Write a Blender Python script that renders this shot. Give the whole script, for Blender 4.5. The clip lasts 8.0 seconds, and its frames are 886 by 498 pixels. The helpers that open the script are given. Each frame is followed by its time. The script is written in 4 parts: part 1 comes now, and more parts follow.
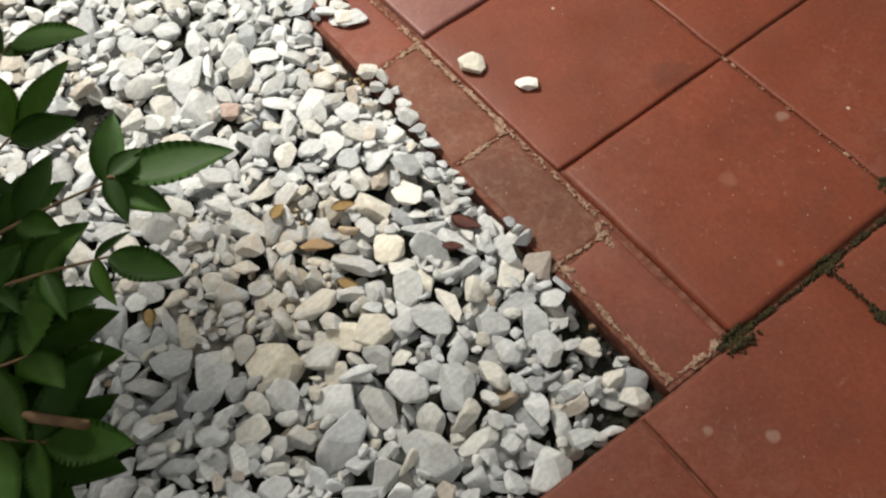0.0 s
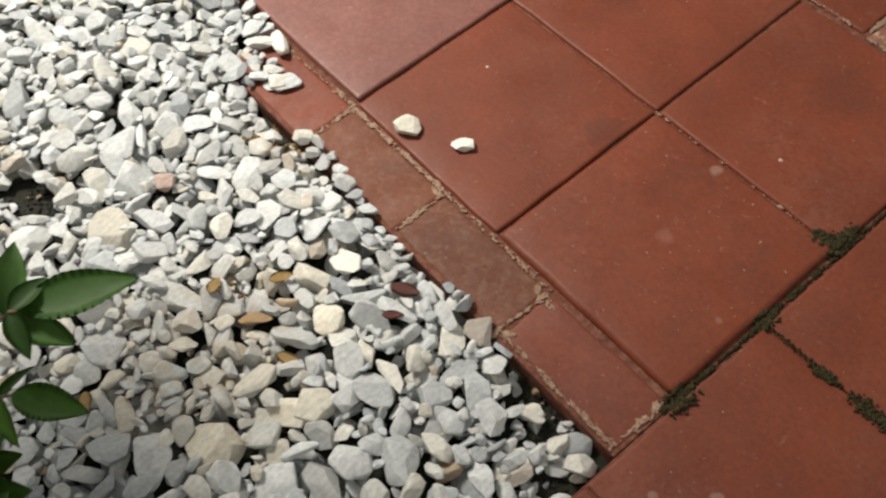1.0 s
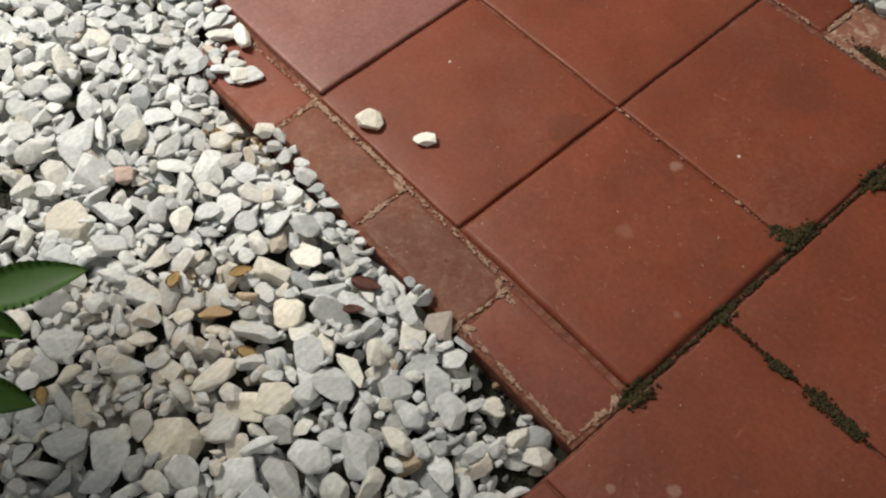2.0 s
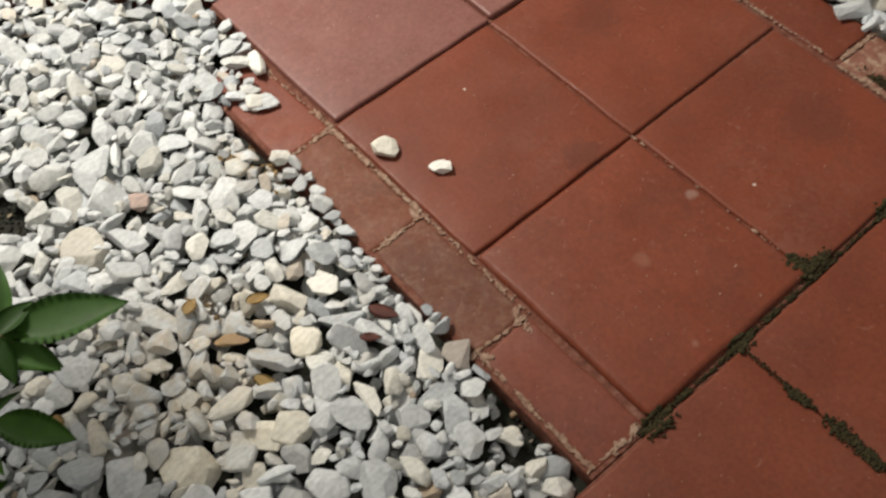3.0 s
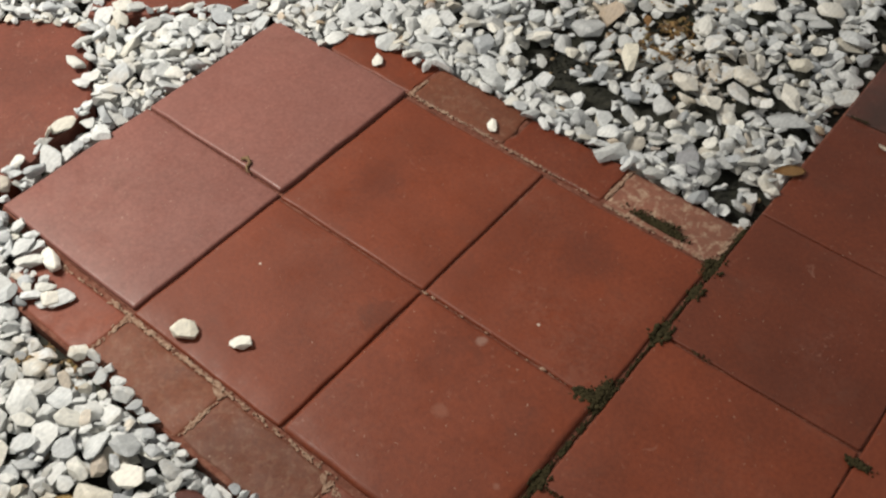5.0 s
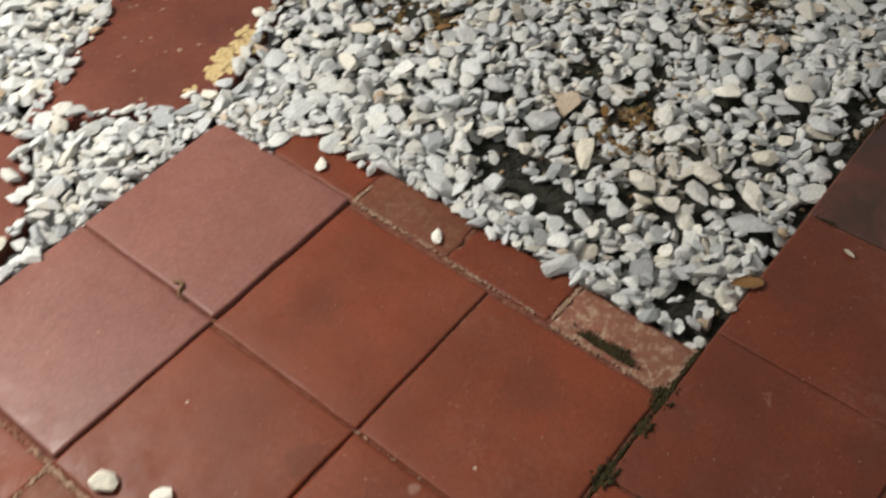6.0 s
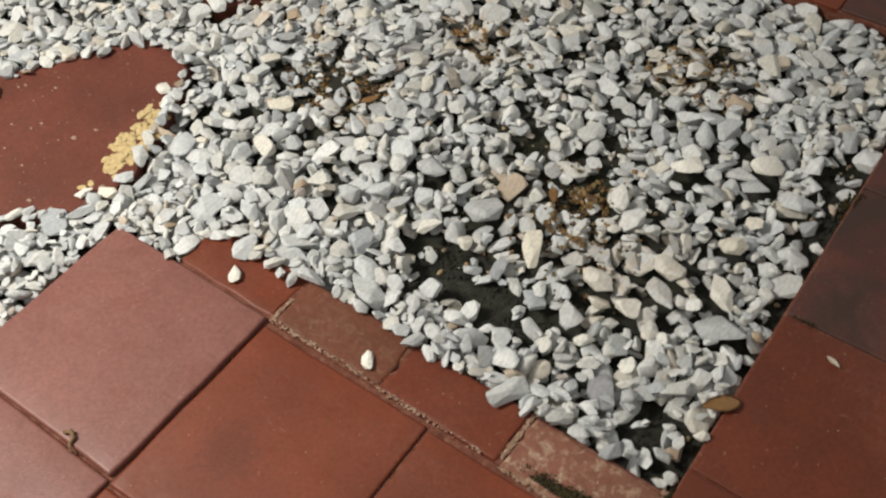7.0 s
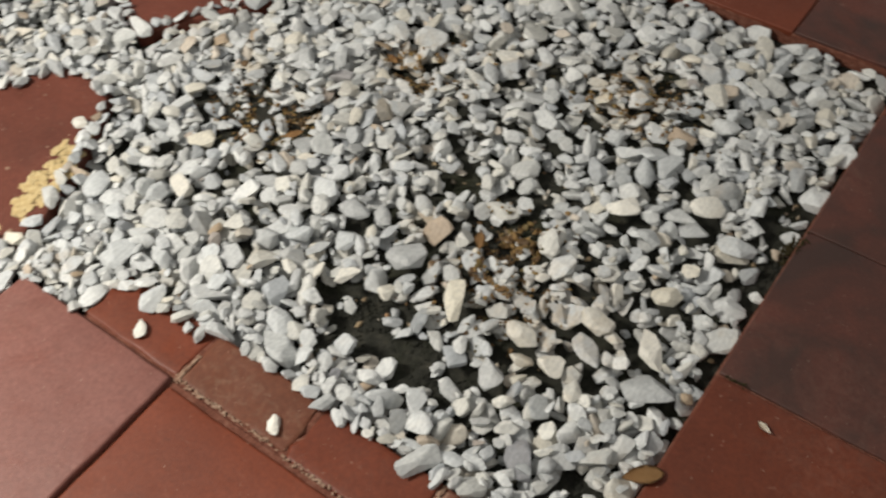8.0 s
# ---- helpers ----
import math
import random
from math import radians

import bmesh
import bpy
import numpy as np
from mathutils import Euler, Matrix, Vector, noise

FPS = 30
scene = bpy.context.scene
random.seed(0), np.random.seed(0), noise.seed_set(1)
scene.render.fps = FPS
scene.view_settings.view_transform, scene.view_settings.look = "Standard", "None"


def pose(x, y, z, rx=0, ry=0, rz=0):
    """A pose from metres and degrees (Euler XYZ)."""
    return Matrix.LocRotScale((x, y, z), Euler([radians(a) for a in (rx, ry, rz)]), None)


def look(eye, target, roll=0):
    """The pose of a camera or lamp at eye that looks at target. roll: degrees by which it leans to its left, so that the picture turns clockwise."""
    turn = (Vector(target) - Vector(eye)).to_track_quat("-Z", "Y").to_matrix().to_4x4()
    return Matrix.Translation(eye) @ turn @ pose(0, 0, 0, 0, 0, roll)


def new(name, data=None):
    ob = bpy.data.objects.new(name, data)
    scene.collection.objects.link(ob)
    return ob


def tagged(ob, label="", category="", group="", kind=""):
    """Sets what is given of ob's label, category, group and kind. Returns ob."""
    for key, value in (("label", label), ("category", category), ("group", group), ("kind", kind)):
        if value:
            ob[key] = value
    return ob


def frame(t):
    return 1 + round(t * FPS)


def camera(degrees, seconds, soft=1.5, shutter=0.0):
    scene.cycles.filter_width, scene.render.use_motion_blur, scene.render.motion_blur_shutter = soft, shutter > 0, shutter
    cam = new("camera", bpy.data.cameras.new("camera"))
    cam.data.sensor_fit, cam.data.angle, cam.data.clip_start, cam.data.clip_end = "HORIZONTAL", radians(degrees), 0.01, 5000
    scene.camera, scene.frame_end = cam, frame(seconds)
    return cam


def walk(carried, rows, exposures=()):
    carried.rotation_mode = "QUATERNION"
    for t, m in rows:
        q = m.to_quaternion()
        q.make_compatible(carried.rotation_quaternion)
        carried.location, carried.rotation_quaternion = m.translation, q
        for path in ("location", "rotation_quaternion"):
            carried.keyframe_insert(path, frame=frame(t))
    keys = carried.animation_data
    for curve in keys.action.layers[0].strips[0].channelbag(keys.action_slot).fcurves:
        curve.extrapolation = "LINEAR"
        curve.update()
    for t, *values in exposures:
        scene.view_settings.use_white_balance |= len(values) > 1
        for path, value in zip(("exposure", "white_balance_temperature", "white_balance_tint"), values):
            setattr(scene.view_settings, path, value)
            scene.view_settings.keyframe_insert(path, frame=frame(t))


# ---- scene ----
cam = camera(48.0, 8.0, soft=2.3, shutter=0.4)
PATH = [
    (0, (0.857, -0.495, 1.056), (-0.047, 0.01, -0.655), -9.2),
    (0.5, (0.861, -0.48, 1.06), (-0.08, 0.038, -0.626), -9.1),
    (1, (0.835, -0.437, 1.077), (-0.05, 0.149, -0.618), -7.7),
    (1.5, (0.835, -0.429, 1.077), (-0.008, 0.17, -0.634), -6.5),
    (1.7, (0.847, -0.427, 1.077), (0.015, 0.197, -0.631), -4.8),
    (2.8, (0.823, -0.448, 1.073), (-0.039, 0.179, -0.619), -5.4),
    (3, (0.822, -0.447, 1.079), (-0.042, 0.214, -0.599), -4.1),
    (3.5, (0.828, -0.439, 1.094), (-0.02, 0.295, -0.562), -3.0),
    (4, (0.838, -0.433, 1.101), (-0.027, 0.325, -0.535), -4.2),
    (4.5, (0.85, -0.383, 1.137), (0.058, 0.496, -0.476), -1.0),
    (4.7, (0.871, -0.4, 1.131), (0.067, 0.613, -0.394), 0.5),
    (5.8, (0.903, -0.188, 1.222), (0.016, 0.737, -0.313), -3.7),
    (6, (0.875, -0.14, 1.211), (0.012, 0.823, -0.316), -3.5),
    (6.5, (0.764, 0.01, 1.202), (-0.045, 1.02, -0.322), -5.0),
    (7, (0.744, 0.107, 1.182), (-0.052, 1.095, -0.365), -3.8),
    (7.5, (0.791, 0.226, 1.19), (-0.1, 1.13, -0.356), -5.3),
    (8, (0.77, 0.294, 1.181), (-0.017, 1.243, -0.394), -4.7),
]
walk(cam, [(t, look(eye, target, roll)) for t, eye, target, roll in PATH],
     exposures=[(0, 0.26), (1, 0.18), (1.5, 0.08), (3.5, 0.04), (4.5, 0.04), (5.5, 0.05), (6.5, 0.06), (8, 0.06)])

# ---- world and lamp ----
world = bpy.data.worlds.new("world")
world.use_nodes = True
scene.world = world
bg = world.node_tree.nodes["Background"]
bg.inputs["Color"].default_value = (1.0, 0.965, 0.90, 1)
bg.inputs["Strength"].default_value = 0.35

# one porch lamp high above the planting bed lights the ground at night
lamp_data = bpy.data.lights.new("porch_lamp", "AREA")
lamp_data.shape, lamp_data.size = "DISK", 0.46
lamp_data.energy = 56
lamp_data.color = (1.0, 0.945, 0.845)
lamp = new("porch_lamp", lamp_data)
lamp.matrix_world = look((-1.00, -0.18, 1.66), (-0.36, 0.45, 0))


# ---- materials ----
class Mat:
    """A node material with short helpers."""

    def __init__(self, name, rough=0.6, spec=0.4):
        self.m = bpy.data.materials.new(name)
        self.m.use_nodes = True
        self.t = self.m.node_tree
        self.b = self.t.nodes["Principled BSDF"]
        self.b.inputs["Roughness"].default_value = rough
        self.b.inputs["Specular IOR Level"].default_value = spec

    def n(self, kind, **sets):
        node = self.t.nodes.new(kind)
        for key, value in sets.items():
            if key in node.inputs:
                node.inputs[key].default_value = value
        return node

    def link(self, a, b):
        self.t.links.new(a, b)

    def coords(self, which="Object"):
        return self.n("ShaderNodeTexCoord").outputs[which]

    def place(self):
        return self.n("ShaderNodeNewGeometry").outputs["Position"]

    def noise(self, vec, scale, detail=4.0, rough=0.55, dist=0.0):
        node = self.n("ShaderNodeTexNoise", Scale=scale, Detail=detail, Roughness=rough, Distortion=dist)
        self.link(vec, node.inputs["Vector"])
        return node.outputs["Fac"]

    def ramp(self, fac, stops, mode="LINEAR"):
        node = self.n("ShaderNodeValToRGB")
        node.color_ramp.interpolation = mode
        els = node.color_ramp.elements
        while len(els) < len(stops):
            els.new(0.5)
        for el, (pos, col) in zip(els, stops):
            el.position = pos
            el.color = (*col, 1) if not isinstance(col, (int, float)) else (col, col, col, 1)
        self.link(fac, node.inputs["Fac"])
        return node.outputs["Color"]

    def mix(self, fac, a, b, mode="MIX"):
        node = self.n("ShaderNodeMix")
        node.data_type, node.blend_type = "RGBA", mode
        for sock, value in ((node.inputs[0], fac), (node.inputs[6], a), (node.inputs[7], b)):
            if isinstance(value, (int, float)):
                sock.default_value = value
            elif isinstance(value, tuple):
                sock.default_value = (*value, 1)
            else:
                self.link(value, sock)
        return node.outputs[2]

    def math(self, op, a, b=0.0):
        node = self.n("ShaderNodeMath")
        node.operation = op
        for sock, value in zip(node.inputs, (a, b)):
            if isinstance(value, (int, float)):
                sock.default_value = value
            else:
                self.link(value, sock)
        return node.outputs[0]

    def bump(self, height, strength=0.3, distance=0.001):
        node = self.n("ShaderNodeBump", Strength=strength, Distance=distance)
        self.link(height, node.inputs["Height"])
        self.link(node.outputs["Normal"], self.b.inputs["Normal"])

    def colour(self, sock):
        self.link(sock, self.b.inputs["Base Color"])
        return self.m


def terracotta(name, light, dark, stain=0.0, bloom=0.0, rough=0.5, spots=()):
    """Fired clay: two-scale mottling, pale scuffs, black stain and lime bloom as asked."""
    k = Mat(name, rough, 0.35)
    p = k.place()
    rnd = k.n("ShaderNodeObjectInfo").outputs["Random"]
    big = k.noise(p, 7, 3)
    fine = k.noise(p, 160, 5, 0.65)
    c = k.mix(k.ramp(big, [(0.32, 0.0), (0.68, 1.0)]), dark, light)
    c = k.mix(0.55, c, k.ramp(fine, [(0.25, (0.55, 0.5, 0.48)), (0.75, (1.25, 1.25, 1.25))]), "MULTIPLY")
    c = k.mix(0.6, c, k.ramp(rnd, [(0.0, (0.78, 0.74, 0.74)), (0.5, (1, 1, 1)), (1.0, (1.14, 1.1, 1.06))]), "MULTIPLY")
    # pale rubbed scuffs and dust
    scuff = k.ramp(k.noise(p, 26, 6, 0.7, 1.5), [(0.63, 0.0), (0.78, 1.0)])
    c = k.mix(k.math("MULTIPLY", scuff, 0.3), c, (0.5, 0.32, 0.25))
    smear = k.math("MULTIPLY", k.ramp(k.noise(p, 4.2, 2), [(0.5, 0.0), (0.66, 1.0)]), k.ramp(k.noise(p, 60, 6, 0.75, 0.8), [(0.42, 0.0), (0.7, 1.0)]))
    c = k.mix(k.math("MULTIPLY", smear, 0.10), c, (0.42, 0.27, 0.21))
    grime = k.ramp(k.noise(p, 11, 6, 0.7, 0.4), [(0.56, 0.0), (0.72, 1.0)])
    c = k.mix(k.math("MULTIPLY", grime, 0.3), c, (0.07, 0.03, 0.02))
    speck = k.ramp(k.noise(p, 210, 2, 0.5), [(0.735, 0.0), (0.76, 1.0)])
    c = k.mix(k.math("MULTIPLY", speck, 0.42), c, (0.6, 0.45, 0.36))
    if stain:
        s = k.ramp(k.noise(p, 6.5, 5, 0.6, 0.6), [(0.36, 1.0), (0.62, 0.0)])
        c = k.mix(k.math("MULTIPLY", s, stain), c, (0.03, 0.02, 0.017))
    if bloom:
        s = k.ramp(k.noise(p, 55, 7, 0.75, 0.5), [(0.5, 0.0), (0.66, 1.0)])
        c = k.mix(k.math("MULTIPLY", s, bloom), c, (0.48, 0.37, 0.26))
    for cx, cy, rad, tint, much in spots:
        off = k.n("ShaderNodeVectorMath")
        off.operation = "DISTANCE"
        k.link(p, off.inputs[0])
        off.inputs[1].default_value = (cx, cy, 0)
        ragged = k.math("ADD", k.math("DIVIDE", off.outputs["Value"], rad), k.math("MULTIPLY", k.math("SUBTRACT", k.noise(p, 70, 4, 0.6), 0.5), 1.6))
        c = k.mix(k.math("MULTIPLY", k.ramp(ragged, [(0.55, 1.0), (1.0, 0.0)]), much), c, tint)
    r = k.ramp(k.noise(p, 18, 5, 0.6), [(0.3, rough - 0.1), (0.7, rough + 0.16)])
    k.link(r, k.b.inputs["Roughness"])
    k.bump(k.mix(0.5, k.noise(p, 320, 4, 0.6), k.noise(p, 38, 4, 0.6)), 0.35, 0.0016)
    return k.colour(c)


RED = terracotta("terracotta_red", (0.178, 0.0395, 0.0155), (0.133, 0.0300, 0.0122), spots=[
    (0.424, 0.276, 0.010, (0.40, 0.29, 0.24), 0.32), (0.45, 0.152, 0.014, (0.34, 0.17, 0.12), 0.22), (0.574, 0.114, 0.007, (0.36, 0.2, 0.15), 0.3),
    (0.468, 0.351, 0.003, (0.6, 0.5, 0.42), 0.7), (0.08, 0.18, 0.0025, (0.6, 0.5, 0.42), 0.7), (0.717, -0.05, 0.009, (0.40, 0.29, 0.24), 0.3), (0.67, -0.10, 0.007, (0.40, 0.29, 0.24), 0.28),
    (0.282, 0.22, 0.035, (0.06, 0.018, 0.01), 0.4), (0.10, 0.42, 0.05, (0.07, 0.02, 0.012), 0.25), (0.45, 0.50, 0.06, (0.07, 0.02, 0.012), 0.25)])
# the red clay again, darkened to put the lamp's falloff into the colour
DIM_RED = terracotta("terracotta_red_dim", (0.150, 0.0345, 0.0145), (0.108, 0.0255, 0.0112))
# pink clay, its base lightened to paint in some of the grazing sheen
PINK = terracotta("terracotta_pink", (0.238, 0.099, 0.080), (0.205, 0.086, 0.070), rough=0.42)
DARK = terracotta("terracotta_stained", (0.105, 0.033, 0.023), (0.075, 0.026, 0.019), stain=0.75, rough=0.46)
BRICK = terracotta("brick_brown", (0.155, 0.050, 0.0245), (0.118, 0.039, 0.0195), bloom=0.12, rough=0.62)
SLAB = terracotta("terracotta_slab", (0.19, 0.05, 0.026), (0.14, 0.037, 0.021), bloom=0.0, rough=0.6)
STEP = terracotta("terracotta_step", (0.145, 0.040, 0.024), (0.105, 0.030, 0.0185), rough=0.6)
LIMED = terracotta("brick_limed", (0.24, 0.10, 0.065), (0.17, 0.075, 0.05), bloom=0.75, rough=0.75)


def mortar_material():
    k = Mat("mortar", 0.9, 0.2)
    p = k.place()
    c = k.ramp(k.noise(p, 90, 6, 0.7), [(0.25, (0.05, 0.02, 0.013)), (0.5, (0.15, 0.055, 0.036)), (0.8, (0.26, 0.14, 0.10))])
    k.bump(k.noise(p, 300, 4), 0.6, 0.002)
    return k.colour(c)


def lime_material():
    k = Mat("lime_crust", 0.85, 0.2)
    p = k.place()
    c = k.ramp(k.noise(p, 120, 6, 0.7), [(0.3, (0.18, 0.085, 0.055)), (0.6, (0.33, 0.225, 0.16)), (0.8, (0.48, 0.38, 0.30))])
    k.bump(k.noise(p, 500, 4), 0.6, 0.001)
    return k.colour(c)


def soil_material():
    k = Mat("soil", 0.95, 0.15)
    p = k.place()
    c = k.ramp(k.noise(p, 60, 8, 0.7), [(0.3, (0.016, 0.017, 0.014)), (0.55, (0.038, 0.038, 0.031)), (0.8, (0.080, 0.072, 0.054))])
    g = k.ramp(k.noise(p, 9, 4), [(0.52, 0.0), (0.66, 0.35)])
    c = k.mix(g, c, (0.03, 0.035, 0.012))
    k.bump(k.noise(p, 240, 6, 0.7), 0.9, 0.004)
    return k.colour(c)


def stone_material(name, stops, veins=0.35, ochre=0.5):
    """Marble chips: each chip its own tint, with faint veins, ochre staining and a fine grain."""
    k = Mat(name, 0.62, 0.35)
    p = k.place()
    rnd = k.n("ShaderNodeNewGeometry").outputs["Random Per Island"]
    c = k.ramp(rnd, stops)
    jitter = k.n("ShaderNodeTexWhiteNoise")
    jitter.noise_dimensions = "1D"
    k.link(k.math("MULTIPLY", rnd, 913.7), jitter.inputs["W"])
    c = k.mix(0.8, c, k.ramp(jitter.outputs["Value"], [(0.0, 0.66), (0.35, 0.93), (1.0, 1.08)]), "MULTIPLY")
    v = k.ramp(k.noise(p, 75, 6, 0.65, 1.2), [(0.38, 0.66), (0.58, 1.0)])
    c = k.mix(veins, c, v, "MULTIPLY")
    shade = k.ramp(k.noise(p, 150, 6, 0.7, 0.5), [(0.3, (0.68, 0.70, 0.72)), (0.5, (0.95, 0.95, 0.94)), (0.72, (1.08, 1.07, 1.04))])
    c = k.mix(0.75, c, shade, "MULTIPLY")
    band = k.n("ShaderNodeTexWave", Scale=38.0, Distortion=9.0, Detail=3.0)
    k.link(p, band.inputs["Vector"])
    c = k.mix(0.22, c, k.ramp(band.outputs["Fac"], [(0.25, 0.7), (0.6, 1.05)]), "MULTIPLY")
    area = k.ramp(k.noise(p, 5.5, 4, 0.6), [(0.56, 0.0), (0.72, 0.7)])
    for cx, cy, r in ((0.20, -0.37, 0.17), (-0.03, -0.12, 0.07), (0.40, 1.0, 0.13), (0.25, 1.46, 0.10), (-0.13, 1.33, 0.08)):
        far_off = k.n("ShaderNodeVectorMath")
        far_off.operation = "DISTANCE"
        k.link(p, far_off.inputs[0])
        far_off.inputs[1].default_value = (cx, cy, 0)
        near = k.ramp(k.math("DIVIDE", far_off.outputs["Value"], r), [(0.3, 0.9), (1.0, 0.0)])
        area = k.math("MAXIMUM", area, near)
    spot = k.ramp(k.noise(p, 48, 5, 0.6), [(0.40, 0.0), (0.66, 1.0)])
    c = k.mix(k.math("MULTIPLY", k.math("MULTIPLY", area, spot), ochre), c, (0.47, 0.31, 0.12))
    k.bump(k.mix(0.5, k.noise(p, 420, 5, 0.65), k.noise(p, 130, 4, 0.6)), 0.6, 0.0022)
    return k.colour(c)


GRAVEL = stone_material("marble_gravel", [
    (0.0, (0.72, 0.73, 0.72)), (0.22, (0.56, 0.585, 0.60)), (0.42, (0.69, 0.70, 0.69)), (0.58, (0.44, 0.465, 0.49)), (0.70, (0.70, 0.69, 0.64)),
    (0.82, (0.50, 0.525, 0.54)), (0.95, (0.69, 0.66, 0.58)), (0.985, (0.58, 0.52, 0.45)), (0.993, (0.42, 0.31, 0.20)), (1.0, (0.36, 0.37, 0.40))])
WHITE_STONE = stone_material("white_stone", [(0.0, (0.72, 0.69, 0.62)), (1.0, (0.78, 0.76, 0.7))], 0.2, 0.25)
CREAM_STONE = stone_material("cream_stone", [(0.0, (0.74, 0.70, 0.59)), (1.0, (0.77, 0.73, 0.63))], 0.3, 0.5)
GREY_STONE = stone_material("grey_stone", [(0.0, (0.53, 0.55, 0.56)), (1.0, (0.60, 0.61, 0.61))], 0.5, 0.3)
TAN_STONE = stone_material("tan_stone", [(0.0, (0.30, 0.19, 0.10)), (1.0, (0.36, 0.24, 0.13))], 0.4, 0.3)
PINKISH_STONE = stone_material("pinkish_stone", [(0.0, (0.48, 0.36, 0.31)), (1.0, (0.52, 0.39, 0.34))], 0.4, 0.2)
OLD_LITTER = stone_material("old_litter", [(0.0, (0.06, 0.035, 0.015)), (0.5, (0.16, 0.09, 0.035)), (0.8, (0.32, 0.20, 0.07)), (1.0, (0.09, 0.08, 0.03))], 0.4, 0.3)
GRIT = stone_material("tan_grit", [(0.0, (0.18, 0.13, 0.08)), (0.4, (0.4, 0.3, 0.18)), (0.7, (0.5, 0.46, 0.4)), (1.0, (0.3, 0.17, 0.08))], 0.4, 0.4)


def plain(name, a, b, scale, rough=0.8, spec=0.3):
    k = Mat(name, rough, spec)
    p = k.place()
    k.bump(k.noise(p, scale * 4, 5), 0.5, 0.001)
    return k.colour(k.ramp(k.noise(p, scale, 5, 0.65), [(0.3, a), (0.7, b)]))


MORTAR, LIME, SOIL = mortar_material(), lime_material(), soil_material()
MOSS = plain("moss", (0.020, 0.016, 0.008), (0.055, 0.046, 0.022), 160, 0.95, 0.1)
OCHRE = plain("ochre_crust", (0.42, 0.30, 0.13), (0.58, 0.46, 0.25), 120)
BARK = plain("bark", (0.09, 0.055, 0.03), (0.22, 0.14, 0.07), 60)
DRY_LEAF = plain("dry_leaf", (0.13, 0.045, 0.035), (0.2, 0.075, 0.055), 60, 0.55)
TAN_LEAF = plain("tan_leaf", (0.28, 0.15, 0.06), (0.42, 0.25, 0.11), 50, 0.7)
OCHRE_STAIN = plain("ochre_stain", (0.42, 0.27, 0.10), (0.58, 0.43, 0.20), 60, 0.65)
PETAL = plain("petal", (0.7, 0.62, 0.5), (0.8, 0.75, 0.66), 80)
PLASTIC = plain("dark_plastic", (0.02, 0.022, 0.026), (0.035, 0.038, 0.044), 40, 0.45)


def leaf_material():
    k = Mat("leaf_green", 0.55, 0.3)
    p = k.place()
    rnd = k.n("ShaderNodeObjectInfo").outputs["Random"]
    c = k.ramp(rnd, [(0.0, (0.038, 0.092, 0.017)), (0.6, (0.065, 0.150, 0.027)), (1.0, (0.105, 0.21, 0.040))])
    c = k.mix(0.5, c, k.ramp(k.noise(p, 110, 5), [(0.3, 0.7), (0.7, 1.2)]), "MULTIPLY")
    k.bump(k.noise(p, 300, 4), 0.25, 0.0004)
    k.b.inputs["Transmission Weight"].default_value = 0.0
    mixer, trans = k.n("ShaderNodeMixShader"), k.n("ShaderNodeBsdfTranslucent")
    k.link(k.mix(1.0, c, (1.2, 1.5, 0.6), "MULTIPLY"), trans.inputs["Color"])
    mixer.inputs["Fac"].default_value = 0.35
    k.link(k.b.outputs[0], mixer.inputs[1])
    k.link(trans.outputs[0], mixer.inputs[2])
    k.link(mixer.outputs[0], k.t.nodes["Material Output"].inputs["Surface"])
    return k.colour(c)


LEAF = leaf_material()


# ---- mesh helpers ----
def bm_mesh(name, bm, material, smooth=False):
    me = bpy.data.meshes.new(name)
    if smooth:
        for fc in bm.faces:
            fc.smooth = True
    bm.to_mesh(me)
    bm.free()
    me.materials.append(material)
    return me


def part(name, me, parent, m=None, label=""):
    ob = new(name, me)
    ob.parent = parent
    ob.matrix_basis = m or Matrix()
    if label:
        ob["label"] = label
    return ob


def block(w, d, h, bevel=0.006, wobble=0.0, seed=0, cuts=0):
    """A fired slab with rounded upper edges, its top at z = 0 and its corner at the origin."""
    rng = random.Random(seed)
    bm = bmesh.new()
    bmesh.ops.create_cube(bm, size=1.0)
    for v in bm.verts:
        v.co = Vector(((v.co.x + 0.5) * w, (v.co.y + 0.5) * d, (v.co.z - 0.5) * h))
    if cuts:
        bmesh.ops.subdivide_edges(bm, edges=[e for e in bm.edges if abs(e.verts[0].co.z - e.verts[1].co.z) < 1e-6], cuts=cuts, use_grid_fill=True)
    if wobble:
        for v in bm.verts:
            v.co += Vector((rng.uniform(-1, 1), rng.uniform(-1, 1), 0)) * wobble
    rim = [e for e in bm.edges if len(e.link_faces) == 2 and e.calc_face_angle(0) > 1.0 and max(e.verts[0].co.z, e.verts[1].co.z) > -h * 0.5]
    bmesh.ops.bevel(bm, geom=rim, offset=bevel, segments=3, profile=0.6, affect="EDGES")
    return bm


